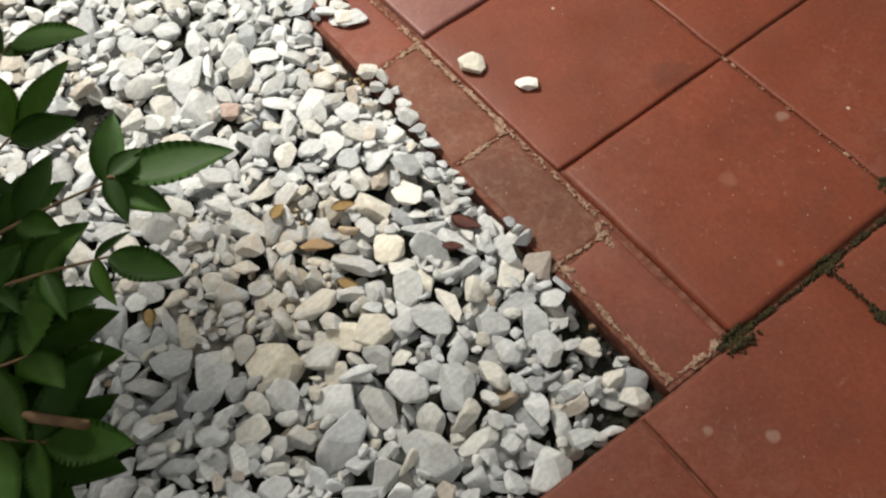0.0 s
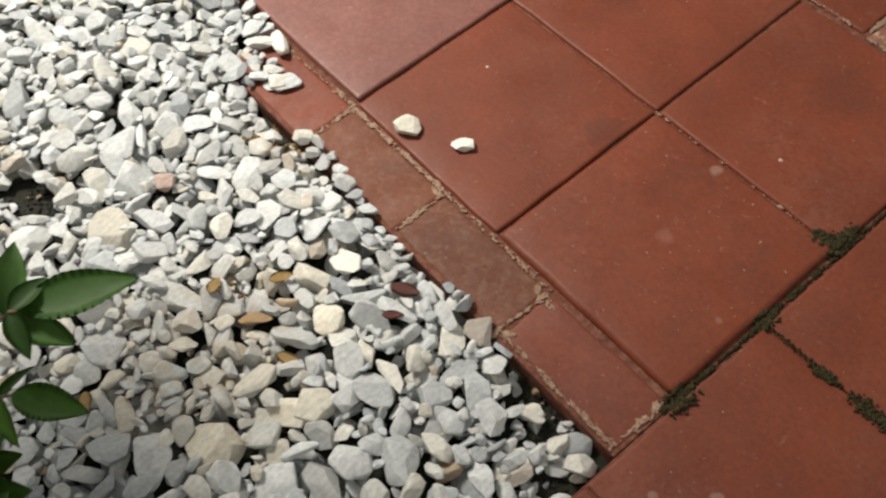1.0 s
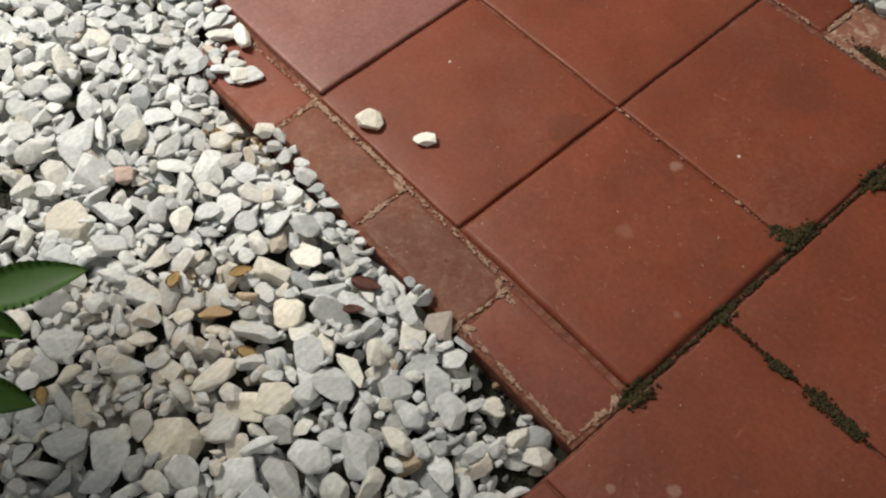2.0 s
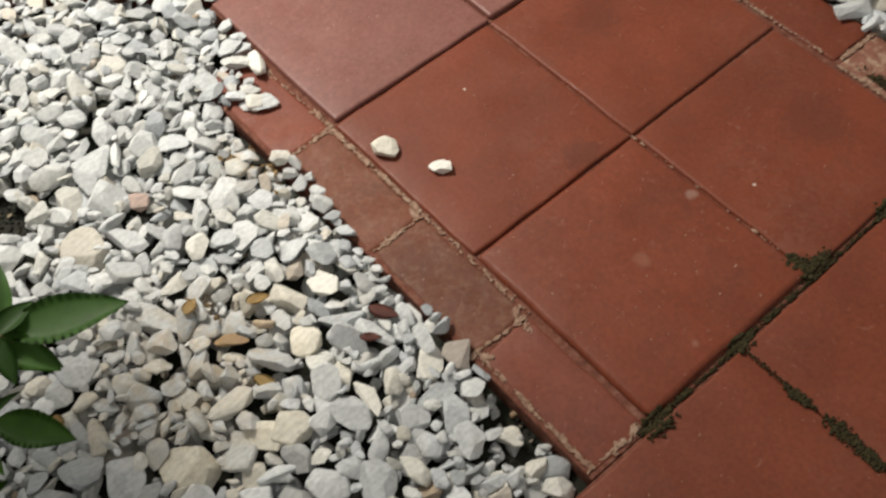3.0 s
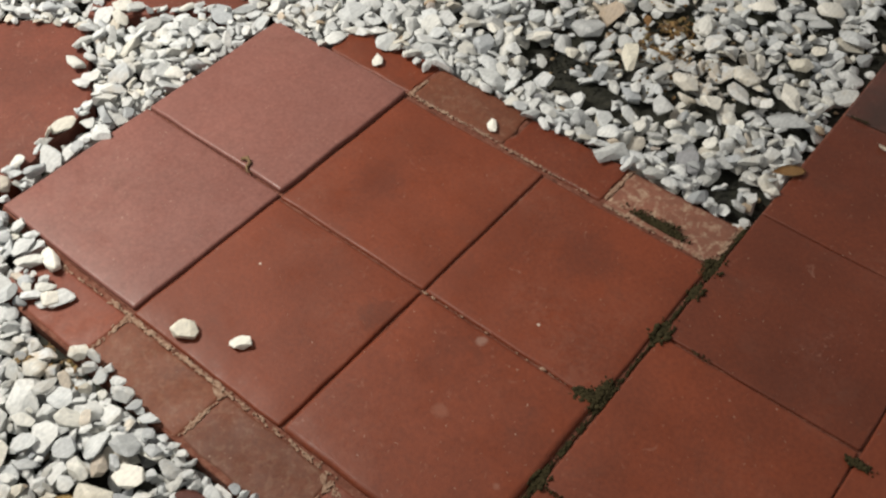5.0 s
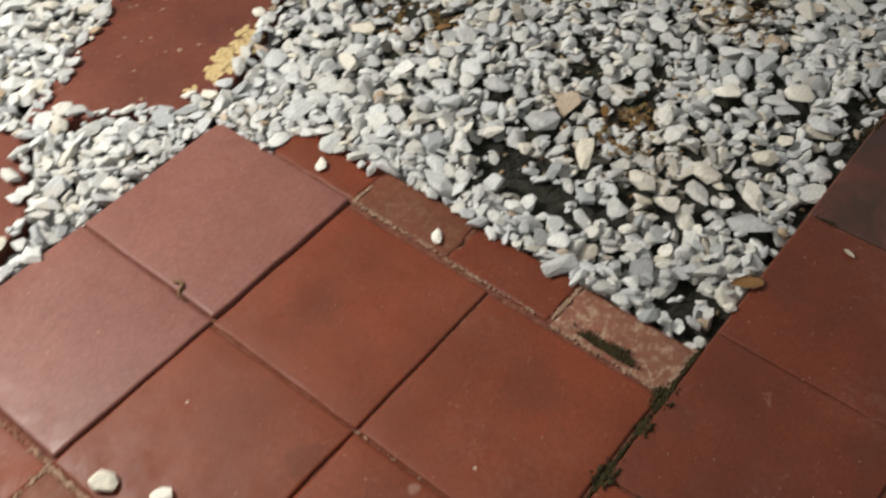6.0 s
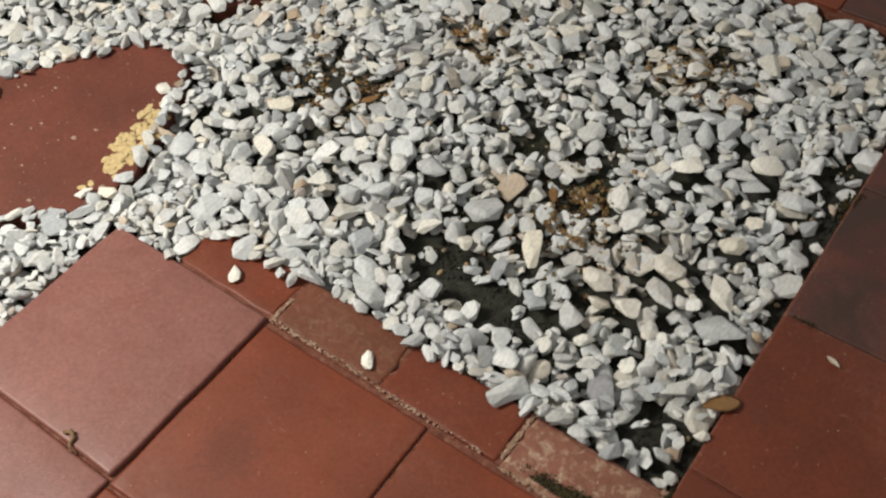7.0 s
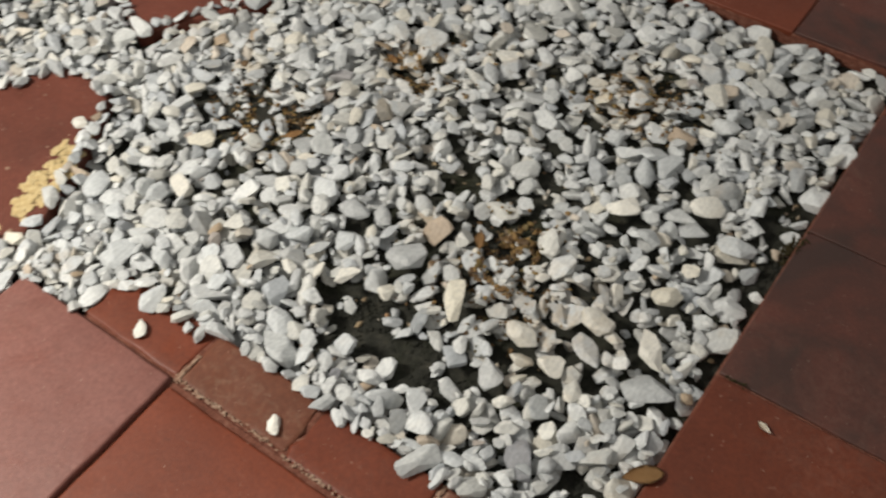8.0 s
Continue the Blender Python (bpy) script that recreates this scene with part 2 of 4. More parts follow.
def polygon_slab(corners, h, bevel=0.008, rough=0.006, seed=0):
    """A slab of broken tile over a few corners, its edges a little chipped."""
    rng = random.Random(seed)
    pts = []
    for (ax, ay), (bx, by) in zip(corners, corners[1:] + corners[:1]):
        for i in range(7):
            f = i / 7
            j = rough if i else rough * 0.5
            pts.append((ax + (bx - ax) * f + rng.uniform(-j, j), ay + (by - ay) * f + rng.uniform(-j, j)))
    bm = bmesh.new()
    top = bm.faces.new([bm.verts.new((x, y, 0)) for x, y in pts])
    low = bmesh.ops.extrude_face_region(bm, geom=[top])
    moved = [g for g in low["geom"] if isinstance(g, bmesh.types.BMVert)]
    for v in moved:
        v.co.z += h
    bmesh.ops.recalc_face_normals(bm, faces=bm.faces[:])
    rim = [e for e in bm.edges if e.verts[0] in moved and e.verts[1] in moved]
    bmesh.ops.bevel(bm, geom=rim, offset=bevel, segments=2, profile=0.6, affect="EDGES")
    for v in bm.verts:
        v.co.z -= h
    return bm


# ---- stone shapes ----
def ico(levels):
    bm = bmesh.new()
    bmesh.ops.create_icosphere(bm, subdivisions=levels, radius=1.0)
    v = np.array([x.co[:] for x in bm.verts])
    f = np.array([[y.index for y in x.verts] for x in bm.faces])
    bm.free()
    return v, f


def chip(rng, planes, edge, worn=0.0):
    """A crushed chip: a ball hewn flat by random planes, its edges worn. Vertices and triangles."""
    bm = bmesh.new()
    bmesh.ops.create_icosphere(bm, subdivisions=1, radius=1.15)
    made, tried = 0, 0
    while made < planes and tried < 200:
        tried += 1
        n = Vector(rng.normal(size=3)).normalized()
        d = rng.uniform(0.38, 0.80)
        if min((v.co.dot(n) for v in bm.verts)) > d or max((v.co.dot(n) for v in bm.verts)) < d + 0.05:
            continue
        cut = bmesh.ops.bisect_plane(bm, geom=bm.verts[:] + bm.edges[:] + bm.faces[:], plane_co=n * d, plane_no=n, clear_outer=True)
        rim = [g for g in cut["geom_cut"] if isinstance(g, bmesh.types.BMEdge)]
        bmesh.ops.contextual_create(bm, geom=rim)
        made += 1
    bmesh.ops.remove_doubles(bm, verts=bm.verts[:], dist=0.09)
    bmesh.ops.dissolve_degenerate(bm, edges=bm.edges[:], dist=0.02)
    bmesh.ops.bevel(bm, geom=bm.edges[:], offset=edge, segments=1, profile=0.5, affect="EDGES", clamp_overlap=True)
    bmesh.ops.triangulate(bm, faces=bm.faces[:])
    bmesh.ops.recalc_face_normals(bm, faces=bm.faces[:])
    v = np.array([x.co[:] for x in bm.verts])
    f = np.array([[y.index for y in x.verts] for x in bm.faces])
    bm.free()
    v -= v.mean(axis=0)
    v /= np.linalg.norm(v, axis=1).mean()
    if worn:
        r = np.linalg.norm(v, axis=1)[:, None]
        v = v / r * (r * (1 - worn) + worn)
    return v, f


chips_rng = np.random.default_rng(5)
ICO1 = ico(2)
CHIPS_FINE = [chip(chips_rng, 5 + i % 5, 0.03 + 0.02 * (i % 4), 0.22 * (i % 9 == 0)) for i in range(60)]
CHIPS_LOW = [chip(chips_rng, 6 + i % 4, 0.08) for i in range(24)]
ICO0 = ico(1)
GRAINS = [(ICO0[0] * chips_rng.uniform(0.7, 1.25, (12, 1)), ICO0[1]) for i in range(10)]
CRUMBS = [(ICO1[0] * (1 + 0.25 * np.sin(ICO1[0] @ chips_rng.normal(size=(3, 3)) * 3).sum(axis=1) / 1.7)[:, None], ICO1[1]) for i in range(12)]


def turn_matrix(rng, tilt):
    a, b, c = rng.uniform(0, 2 * np.pi), rng.normal() * tilt, rng.normal() * tilt
    return np.array(Euler((b, c, a)).to_matrix())


def joined(name, pieces, material):
    """One mesh out of many pieces: (vertices, triangles, smooth)."""
    verts, tris, soft, at = [], [], [], 0
    for v, f, smooth in pieces:
        verts.append(v)
        tris.append(f + at)
        soft.append(np.full(len(f), smooth))
        at += len(v)
    verts, tris, soft = np.concatenate(verts).astype(np.float32), np.concatenate(tris).astype(np.int32), np.concatenate(soft)
    me = bpy.data.meshes.new(name)
    me.vertices.add(len(verts))
    me.vertices.foreach_set("co", verts.ravel())
    me.loops.add(tris.size)
    me.loops.foreach_set("vertex_index", tris.ravel())
    me.polygons.add(len(tris))
    me.polygons.foreach_set("loop_start", np.arange(0, tris.size, 3, dtype=np.int32))
    me.polygons.foreach_set("use_smooth", soft)
    me.update(calc_edges=True)
    me.materials.append(material)
    return me


# ---- plan ----
T = 0.302          # tile pitch of the paved pad
JY = 0.2945        # the joint between the two rows of the pad
PATH_X = 0.613     # edge of the long path
PATH_PITCH = 0.2965
FAR_Y = 1.745      # edge of the far path
SOIL_Z = -0.036
SLABS = [
    [(-0.62, 0.40), (-0.49, 0.508), (-0.41, 0.572), (-0.385, 0.70), (-0.43, 0.80), (-0.478, 0.91), (-0.55, 0.985), (-0.64, 0.97), (-0.79, 0.74)],
    [(-0.350, 0.018), (-0.405, 0.245), (-0.60, 0.39), (-0.86, 0.20), (-0.60, -0.25)],
    [(-0.60, 1.10), (-0.45, 1.31), (-0.63, 1.50), (-0.84, 1.22)],
]


def inside(px, py, poly):
    hit = np.zeros(np.shape(px), bool)
    for (ax, ay), (bx, by) in zip(poly, poly[1:] + poly[:1]):
        cross = (ay > py) != (by > py)
        hit ^= cross & (px < (bx - ax) * (py - ay) / (by - ay + 1e-12) + ax)
    return hit


# ---- ground ----
def ground_sheet():
    inner_x, inner_y = np.linspace(-1.4, 1.5, 150), np.linspace(-1.4, 2.4, 190)
    far = np.array([2, 4, 9, 20, 45, 100.0])
    xs = np.concatenate([inner_x[0] - far[::-1], inner_x, inner_x[-1] + far])
    ys = np.concatenate([inner_y[0] - far[::-1], inner_y, inner_y[-1] + far])
    bm = bmesh.new()
    rows = [[bm.verts.new((x, y, SOIL_Z + 0.006 * noise.noise((x * 14, y * 14, 0)) + 0.003 * noise.noise((x * 55, y * 55, 3)))) for x in xs] for y in ys]
    for r0, r1 in zip(rows, rows[1:]):
        for i in range(len(xs) - 1):
            bm.faces.new((r0[i], r0[i + 1], r1[i + 1], r1[i]))
    return tagged(new("ground", bm_mesh("ground", bm, SOIL, True)), "dark crumbly garden soil under the gravel", "soil", kind="structure")


ground_sheet()


# ---- paving: beds, tiles, bricks ----
def bed(name, boxes, label):
    """A mortar bed of one or more boxes, each x0, x1, y0, y1."""
    bm = bmesh.new()
    ox, oy = boxes[0][0], boxes[0][2]
    for i, (x0, x1, y0, y1) in enumerate(boxes):
        one = block(x1 - x0, y1 - y0, 0.045, 0.003)
        for v in one.verts:
            v.co += Vector((x0 - ox, y0 - oy, 0))
        me = bpy.data.meshes.new("bed")
        one.to_mesh(me)
        one.free()
        bm.from_mesh(me)
        bpy.data.meshes.remove(me)
    ob = new(name, bm_mesh(name, bm, MORTAR))
    ob.matrix_world = pose(ox, oy, -0.0055)
    bpy.context.view_layer.update()
    return tagged(ob, label, "paving", kind="structure")


def lay(parent, name, x0, x1, y0, y1, material, seed, h=0.03, gap=0.0014, bevel=0.003, lift=0.0, wobble=0.0012, cuts=0):
    rng = random.Random(seed)
    me = bm_mesh(name, block(x1 - x0 - 2 * gap, y1 - y0 - 2 * gap, h, bevel, wobble, seed, cuts), material, True)
    px, py, pz = parent.matrix_world.translation
    m = pose(x0 + gap - px, y0 + gap - py, lift - pz, rng.uniform(-0.2, 0.2), rng.uniform(-0.2, 0.2), rng.uniform(-0.2, 0.2))
    return part(name, me, parent, m)


pad = bed("pavement_1", [(-0.322, 0.611, 0.004, 0.611), (-0.192, 0.611, -0.098, 0.004), (-0.192, 0.611, 0.611, 0.700)], "square terracotta paving edged with brown bricks beside white gravel")
for i, (x0, x1, y0, y1, mat) in enumerate([
        (0.003, T, 0, JY, RED), (T, 0.605, 0.001, JY, RED), (0.003, T, JY, 0.602, RED), (T, 0.605, JY, 0.600, RED),
        (-0.321, 0.003, 0.004, 0.302, PINK), (-0.321, 0.001, 0.302, 0.613, PINK)]):
    lay(pad, "tile", x0, x1, y0, y1, mat, 10 + i, lift=0.003 if mat is PINK or i == 1 else 0.0, bevel=0.009 if i == 1 else 0.005, gap=0.0018, cuts=6, wobble=0.0012)
for i, (x0, x1) in enumerate([(-0.195, 0.004), (0.005, 0.206), (0.207, 0.408), (0.410, 0.609)]):
    lay(pad, "brick", x0, x1, (-0.094, -0.096, -0.093, -0.091)[i], -0.004, (SLAB, BRICK, BRICK, SLAB)[i], 30 + i, h=0.05, lift=-0.004, bevel=0.006, wobble=0.0017, cuts=4)
for i, (x0, x1) in enumerate([(-0.195, 0.002), (0.004, 0.204), (0.206, 0.404), (0.408, 0.604)]):
    lay(pad, "brick", x0, x1, (0.616, 0.614, 0.610, 0.606)[i], (0.706, 0.706, 0.703, 0.698)[i], (RED, BRICK, RED, LIMED)[i], 40 + i, h=0.05, lift=-0.003, bevel=0.006, wobble=0.0017, cuts=4)

path = bed("pavement_2", [(PATH_X - 0.0015, 1.80, -1.20, 2.70)], "long path of red square terracotta tiles with mossy joints")
for row in range(4):
    for k in range(-5, 9):
        y0 = 0.1515 + PATH_PITCH * k + (0.0 if row % 2 == 0 else 0.14)
        x0 = PATH_X + 0.295 * row
        if y0 < -1.2 or y0 > 2.4:
            continue
        # tiles further from the lamp take the darkened red in place of falloff
        mat = DARK if (row == 0 and k in (3, 4)) or (row == 1 and k in (2, 3, 4)) else DIM_RED if k > 0 else RED
        lay(path, "tile", x0, x0 + 0.295, y0, y0 + PATH_PITCH, mat, 100 + row * 20 + k, bevel=0.0035, lift=-0.001, cuts=4, wobble=0.0011)

far = bed("pavement_3", [(-1.40, PATH_X - 0.006, FAR_Y, 2.70)], "far path of dark red terracotta tiles behind the gravel")
for row in range(3):
    for k in range(-7, 1):
        x0 = 0.412 + 0.2965 * k - (0.1 if row % 2 else 0.0)
        x1 = min(x0 + 0.2965, PATH_X - 0.008)
        if x0 < -1.39:
            continue
        lay(far, "tile", x0, x1, FAR_Y + 0.295 * row, FAR_Y + 0.295 * (row + 1), DIM_RED if (k + row) % 3 else DARK, 300 + row * 20 + k, bevel=0.003)

for i, corners in enumerate(SLABS):
    cx, cy = np.mean(corners, axis=0)
    bm = polygon_slab([(x - cx, y - cy) for x, y in corners], 0.035, seed=i)
    ob = new("stepping_stone", bm_mesh("stepping_stone", bm, STEP))
    ob.matrix_world = pose(cx, cy, -0.002)
    tagged(ob, ("worn red clay stepping slab with flaking ochre crust, set in gravel", "plain red clay stepping slab set in white gravel",
                "red clay stepping slab half buried in white gravel")[i], "stepping stone", "stepping stones in the gravel")

# ---- gravel ----
CELL = 0.003
GX0, GX1, GY0, GY1 = -1.20, 0.70, -1.05, 1.85
gx, gy = np.arange(GX0, GX1, CELL), np.arange(GY0, GY1, CELL)
PX, PY = np.meshgrid(gx, gy, indexing="ij")
HEIGHT = np.full(PX.shape, SOIL_Z)
solid = np.zeros(PX.shape, bool)
for x0, x1, y0, y1 in [(-0.327, 0.604, -0.1, 0.705), (PATH_X, 9, -9, 9), (-9, 9, FAR_Y, 9)]:
    solid |= (PX > x0) & (PX < x1) & (PY > y0) & (PY < y1)
solid &= ~((PX < -0.195) & ((PY < 0.002) | (PY > 0.613)))
for corners in SLABS:
    solid |= inside(PX, PY, corners)
HEIGHT[solid] = 0.0

# ---- single stones ----
def pebble(x, y, z, long, wide, high, heading, material, label, form=0, name="pebble", group="loose stones on the paving"):
    v, f = CHIPS_FINE[form]
    v = v / np.abs(v).max(axis=0) * (long / 2, wide / 2, high / 2)
    v[:, 2] -= v[:, 2].min()
    me = joined(name, [(v, f, form % 5 == 0)], material)
    ob = new(name, me)
    ob.matrix_world = pose(x, y, z, 0, 0, heading)
    return tagged(ob, label, "stone", group)



# larger stones that stand out in the two beds: x, y, length, width, heading, material
WORDS = {"cream_stone": "broad cream stone among white gravel chips", "grey_stone": "large grey marble stone among smaller chips", "white_stone": "large pale stone bedded in white gravel",
         "tan_stone": "narrow tan brown stone among white chips", "pinkish_stone": "pinkish grey stone among white gravel chips"}


def large_stones(rows, seed):
    rng = random.Random(seed)
    for x, y, long, wide, heading, mat in rows:
        high = wide * 0.55
        pebble(x, y, 0.009 - high * 0.92, long * 1.08, wide * 1.1, high, heading, mat, WORDS[mat.name], rng.randrange(1, 60), "stone", "large stones in the gravel")
        u = (PX - x) * math.cos(radians(heading)) + (PY - y) * math.sin(radians(heading))
        v = -(PX - x) * math.sin(radians(heading)) + (PY - y) * math.cos(radians(heading))
        d = (u / (long * 0.5)) ** 2 + (v / (wide * 0.5)) ** 2
        np.maximum(HEIGHT, np.where(d < 1, 0.009 - high * 0.5 + high * 0.5 * np.sqrt(np.maximum(0, 1 - d)), -1), out=HEIGHT)


large_stones([
    (0.299, -0.432, 0.074, 0.052, 35, CREAM_STONE), (0.095, -0.468, 0.058, 0.053, 0, GREY_STONE), (0.323, -0.339, 0.053, 0.046, 10, CREAM_STONE), (0.263, -0.353, 0.059, 0.031, 80, WHITE_STONE),
    (-0.022, -0.322, 0.063, 0.03, 20, GREY_STONE), (0.046, -0.26, 0.044, 0.031, -40, WHITE_STONE), (0.194, -0.306, 0.046, 0.019, 50, TAN_STONE), (0.078, -0.315, 0.038, 0.036, -20, WHITE_STONE),
    (-0.067, -0.277, 0.033, 0.028, 10, PINKISH_STONE), (-0.257, -0.27, 0.056, 0.034, 20, GREY_STONE), (-0.1, -0.053, 0.059, 0.031, 40, GREY_STONE), (0.261, -0.495, 0.074, 0.044, -30, GREY_STONE),
    (0.254, -0.234, 0.043, 0.041, 0, CREAM_STONE), (0.304, -0.167, 0.061, 0.025, 15, GREY_STONE), (0.37, -0.25, 0.056, 0.037, 10, GREY_STONE), (0.364, -0.224, 0.059, 0.022, -10, WHITE_STONE),
    (0.458, -0.283, 0.064, 0.041, -30, GREY_STONE), (0.42, -0.326, 0.052, 0.041, 20, GREY_STONE), (0.336, -0.319, 0.052, 0.044, 40, CREAM_STONE), (0.379, -0.141, 0.044, 0.034, -30, WHITE_STONE),
    (0.421, -0.203, 0.041, 0.041, 0, GREY_STONE), (0.206, -0.167, 0.043, 0.036, 10, WHITE_STONE), (-0.211, -0.251, 0.053, 0.037, -25, GREY_STONE), (0.041, -0.493, 0.049, 0.03, 5, WHITE_STONE)], 6)
large_stones([
    (0.249, 0.942, 0.076, 0.032, -55, CREAM_STONE), (0.552, 0.965, 0.075, 0.051, 8, GREY_STONE), (0.52, 1.022, 0.07, 0.032, -45, WHITE_STONE), (0.437, 1.023, 0.051, 0.037, -30, WHITE_STONE),
    (0.139, 0.966, 0.061, 0.048, 25, GREY_STONE), (0.089, 0.883, 0.046, 0.028, 55, WHITE_STONE), (0.02, 0.991, 0.05, 0.03, 5, GREY_STONE), (-0.247, 0.878, 0.051, 0.033, -20, WHITE_STONE),
    (-0.294, 0.973, 0.046, 0.038, 15, CREAM_STONE), (-0.075, 0.816, 0.051, 0.037, -40, GREY_STONE), (0.365, 1.228, 0.053, 0.04, 5, WHITE_STONE), (0.476, 1.242, 0.046, 0.038, 0, GREY_STONE),
    (0.47, 1.298, 0.05, 0.04, 10, WHITE_STONE), (0.421, 0.924, 0.046, 0.038, -30, WHITE_STONE), (0.361, 0.946, 0.05, 0.035, -30, WHITE_STONE), (0.452, 0.969, 0.06, 0.032, -35, GREY_STONE),
    (0.498, 1.116, 0.043, 0.033, 10, CREAM_STONE), (0.364, 0.861, 0.055, 0.038, -20, GREY_STONE)], 2)


# bare soil shows through in these spots: centre, radii, turn, how bare
BARE = [(0.54, -0.135, 0.085, 0.040, -0.25, 0.72), (0.60, -0.14, 0.04, 0.05, 0, 0.8), (0.19, 0.84, 0.13, 0.055, -0.3, 0.95), (-0.27, 1.065, 0.12, 0.06, 0.3, 0.95),
        (0.26, 1.09, 0.06, 0.05, 0, 0.85), (0.575, 1.29, 0.03, 0.13, 0, 0.9), (0.24, 1.47, 0.10, 0.09, 0.4, 0.6), (0.56, 0.76, 0.06, 0.06, 0, 0.85),
        (0.12, 1.20, 0.22, 0.10, 0.5, 0.5), (0.40, 1.0, 0.06, 0.035, 0.3, 0.6), (-0.12, 1.32, 0.06, 0.06, 0, 0.5), (0.05, 1.5, 0.2, 0.12, 0.2, 0.42),
        (-0.19, -0.43, 0.05, 0.04, 0, 0.85), (-0.07, -0.095, 0.06, 0.02, 0, 0.8), (0.36, 1.25, 0.16, 0.07, 0.4, 0.5)]


def bareness(x, y):
    most = 0.0
    for cx, cy, rx, ry, turn, much in BARE:
        u, v = (x - cx) * math.cos(turn) + (y - cy) * math.sin(turn), -(x - cx) * math.sin(turn) + (y - cy) * math.cos(turn)
        d = math.hypot(u / rx, v / ry) + 0.45 * noise.noise((x * 28, y * 28, 7))
        most = max(most, much * min(1.0, max(0.0, (1.25 - d) / 0.4)))
    if y > 0.74:
        most = max(most, 0.56 * min(1.0, max(0.0, 2.4 - 2 * math.hypot((x - 0.27) / 0.36, (y - 1.15) / 0.46))))
        most = max(most, 0.5 * min(1.0, max(0.0, (noise.noise((x * 7, y * 7, 4)) + 0.08) * 3.0)))
    return most


def drop(x, y, axes, rot, lowest=0.85):
    """The height at which a chip of these half axes rests on what lies below it, the window of cells, and its top above them."""
    form = rot @ np.diag(1 / np.array(axes) ** 2) @ rot.T
    reach = max(axes)
    i0, i1 = int((x - reach - GX0) / CELL), int((x + reach - GX0) / CELL) + 2
    j0, j1 = int((y - reach - GY0) / CELL), int((y + reach - GY0) / CELL) + 2
    if i0 < 0 or j0 < 0 or i1 >= len(gx) or j1 >= len(gy):
        return None
    dx, dy = PX[i0:i1, j0:j1] - x, PY[i0:i1, j0:j1] - y
    a = form[2, 2]
    b = form[0, 2] * dx + form[1, 2] * dy
    c = form[0, 0] * dx ** 2 + 2 * form[0, 1] * dx * dy + form[1, 1] * dy ** 2 - 1
    disc = b * b - a * c
    on = disc > 0
    if on.sum() < 4:
        return None
    root = np.sqrt(np.maximum(disc, 0))
    low, high = (-b - root) / a, (-b + root) / a
    win = HEIGHT[i0:i1, j0:j1]
    z = np.quantile((win - 0.86 * low)[on], lowest)
    return z, win, on, high


def gravel_allowed(x, y, rng):
    """How welcome a chip is here: 1 in the beds, tailing off over the edges of bricks and slabs."""
    if x > PATH_X - 0.012 or y > FAR_Y - 0.012:
        return 0.0
    on_pad = -0.327 < x < 0.604 and -0.1 < y < 0.705
    wob = 0.012 * noise.noise((x * 16, y * 16, 2))
    if on_pad:
        if x < -0.2 and (y < 0.0 or y > 0.614):
            return 1.0
        if y < 0.0 and x < 0.0:      # chips lie over the half-sunk corner brick
            return 1.0 if (x < -0.11 + wob * 2 and y < -0.02 - (x + 0.2) * 0.35 + wob) else 0.0
        if y > 0.613 and x < 0.02:
            return 1.0 if y > 0.668 + wob * 2 + (x + 0.2) * 0.12 else 0.0
        if y < -0.099 + wob * 0.9 - 0.008 * (x > 0.38) + 0.020 * (x < 0.11):
            return 1.0
        if y > 0.704 + wob - 0.03 * math.exp(-((x - 0.21) / 0.03) ** 2) + 0.012 * (x > 0.4):
            return 1.0
        return 0.0
    for corners in SLABS:
        cx, cy = np.mean(corners, axis=0)
        s = 1.09 + wob * 10
        if inside(np.array(cx + (x - cx) * s), np.array(cy + (y - cy) * s), corners):
            return 0.0
    return 1.0


def on_paving(x, y):
    return solid[int((x - GX0) / CELL), int((y - GY0) / CELL)]


def scatter(rng, tries, long_mean, level, forms, thin=True, strips=()):
    out = []
    for _ in range(tries):
        x, y = rng.uniform(-1.15, PATH_X), rng.uniform(-1.0, FAR_Y)
        if strips:
            x0, x1, y0, y1 = strips[rng.integers(len(strips))]
            x, y = rng.uniform(x0, x1), rng.uniform(y0, y1)
        if (x < -0.75 and y < -0.3) or (x < -0.5 and y < -0.72):
            continue
        if rng.random() > gravel_allowed(x, y, rng):
            continue
        bare = bareness(x, y)
        if thin and bare > 0.5 + 0.6 * noise.noise((x * 46, y * 46, 9)):
            continue
        a = long_mean * math.exp(rng.normal() * 0.27)
        a = min(max(a, 0.006), 0.034) * (1.0 - 0.3 * bare) * (0.85 if x < -0.25 else 1.0)
        axes = np.array([a, a * rng.uniform(0.48, 0.90), a * rng.uniform(0.24, 0.50)])
        rot = turn_matrix(rng, 0.34)
        got = drop(x, y, axes, rot)
        if got is None:
            continue
        z, win, on, high = got
        edge = min(1.0, max(0.0, (PATH_X - x) / 0.12)) * min(1.0, max(0.0, (FAR_Y - y) / 0.12))
        rim = max(0.0, 1 - abs(y + 0.1) / 0.05) if -0.2 < x else 0.0
        rim = max(rim, max(0.0, 1 - abs(y - 0.705) / 0.05) if -0.1 < x else 0.0)
        top = level - 0.014 * (1 - edge) - 0.003 * rim + 0.008 * noise.noise((x * 6, y * 6, 11)) + 0.006 * rng.random() - 0.012 * bare
        if on_paving(x, y):
            top = max(top, 0.012)
        if z + 0.55 * axes[2] > top:
            continue
        np.maximum(win, np.where(on, z + 0.9 * high, -1), out=win)
        v, f = forms[rng.integers(len(forms))]
        out.append((v * (axes * 1.08) @ rot.T + (x, y, z), f, rng.random() < 0.12))
    return out


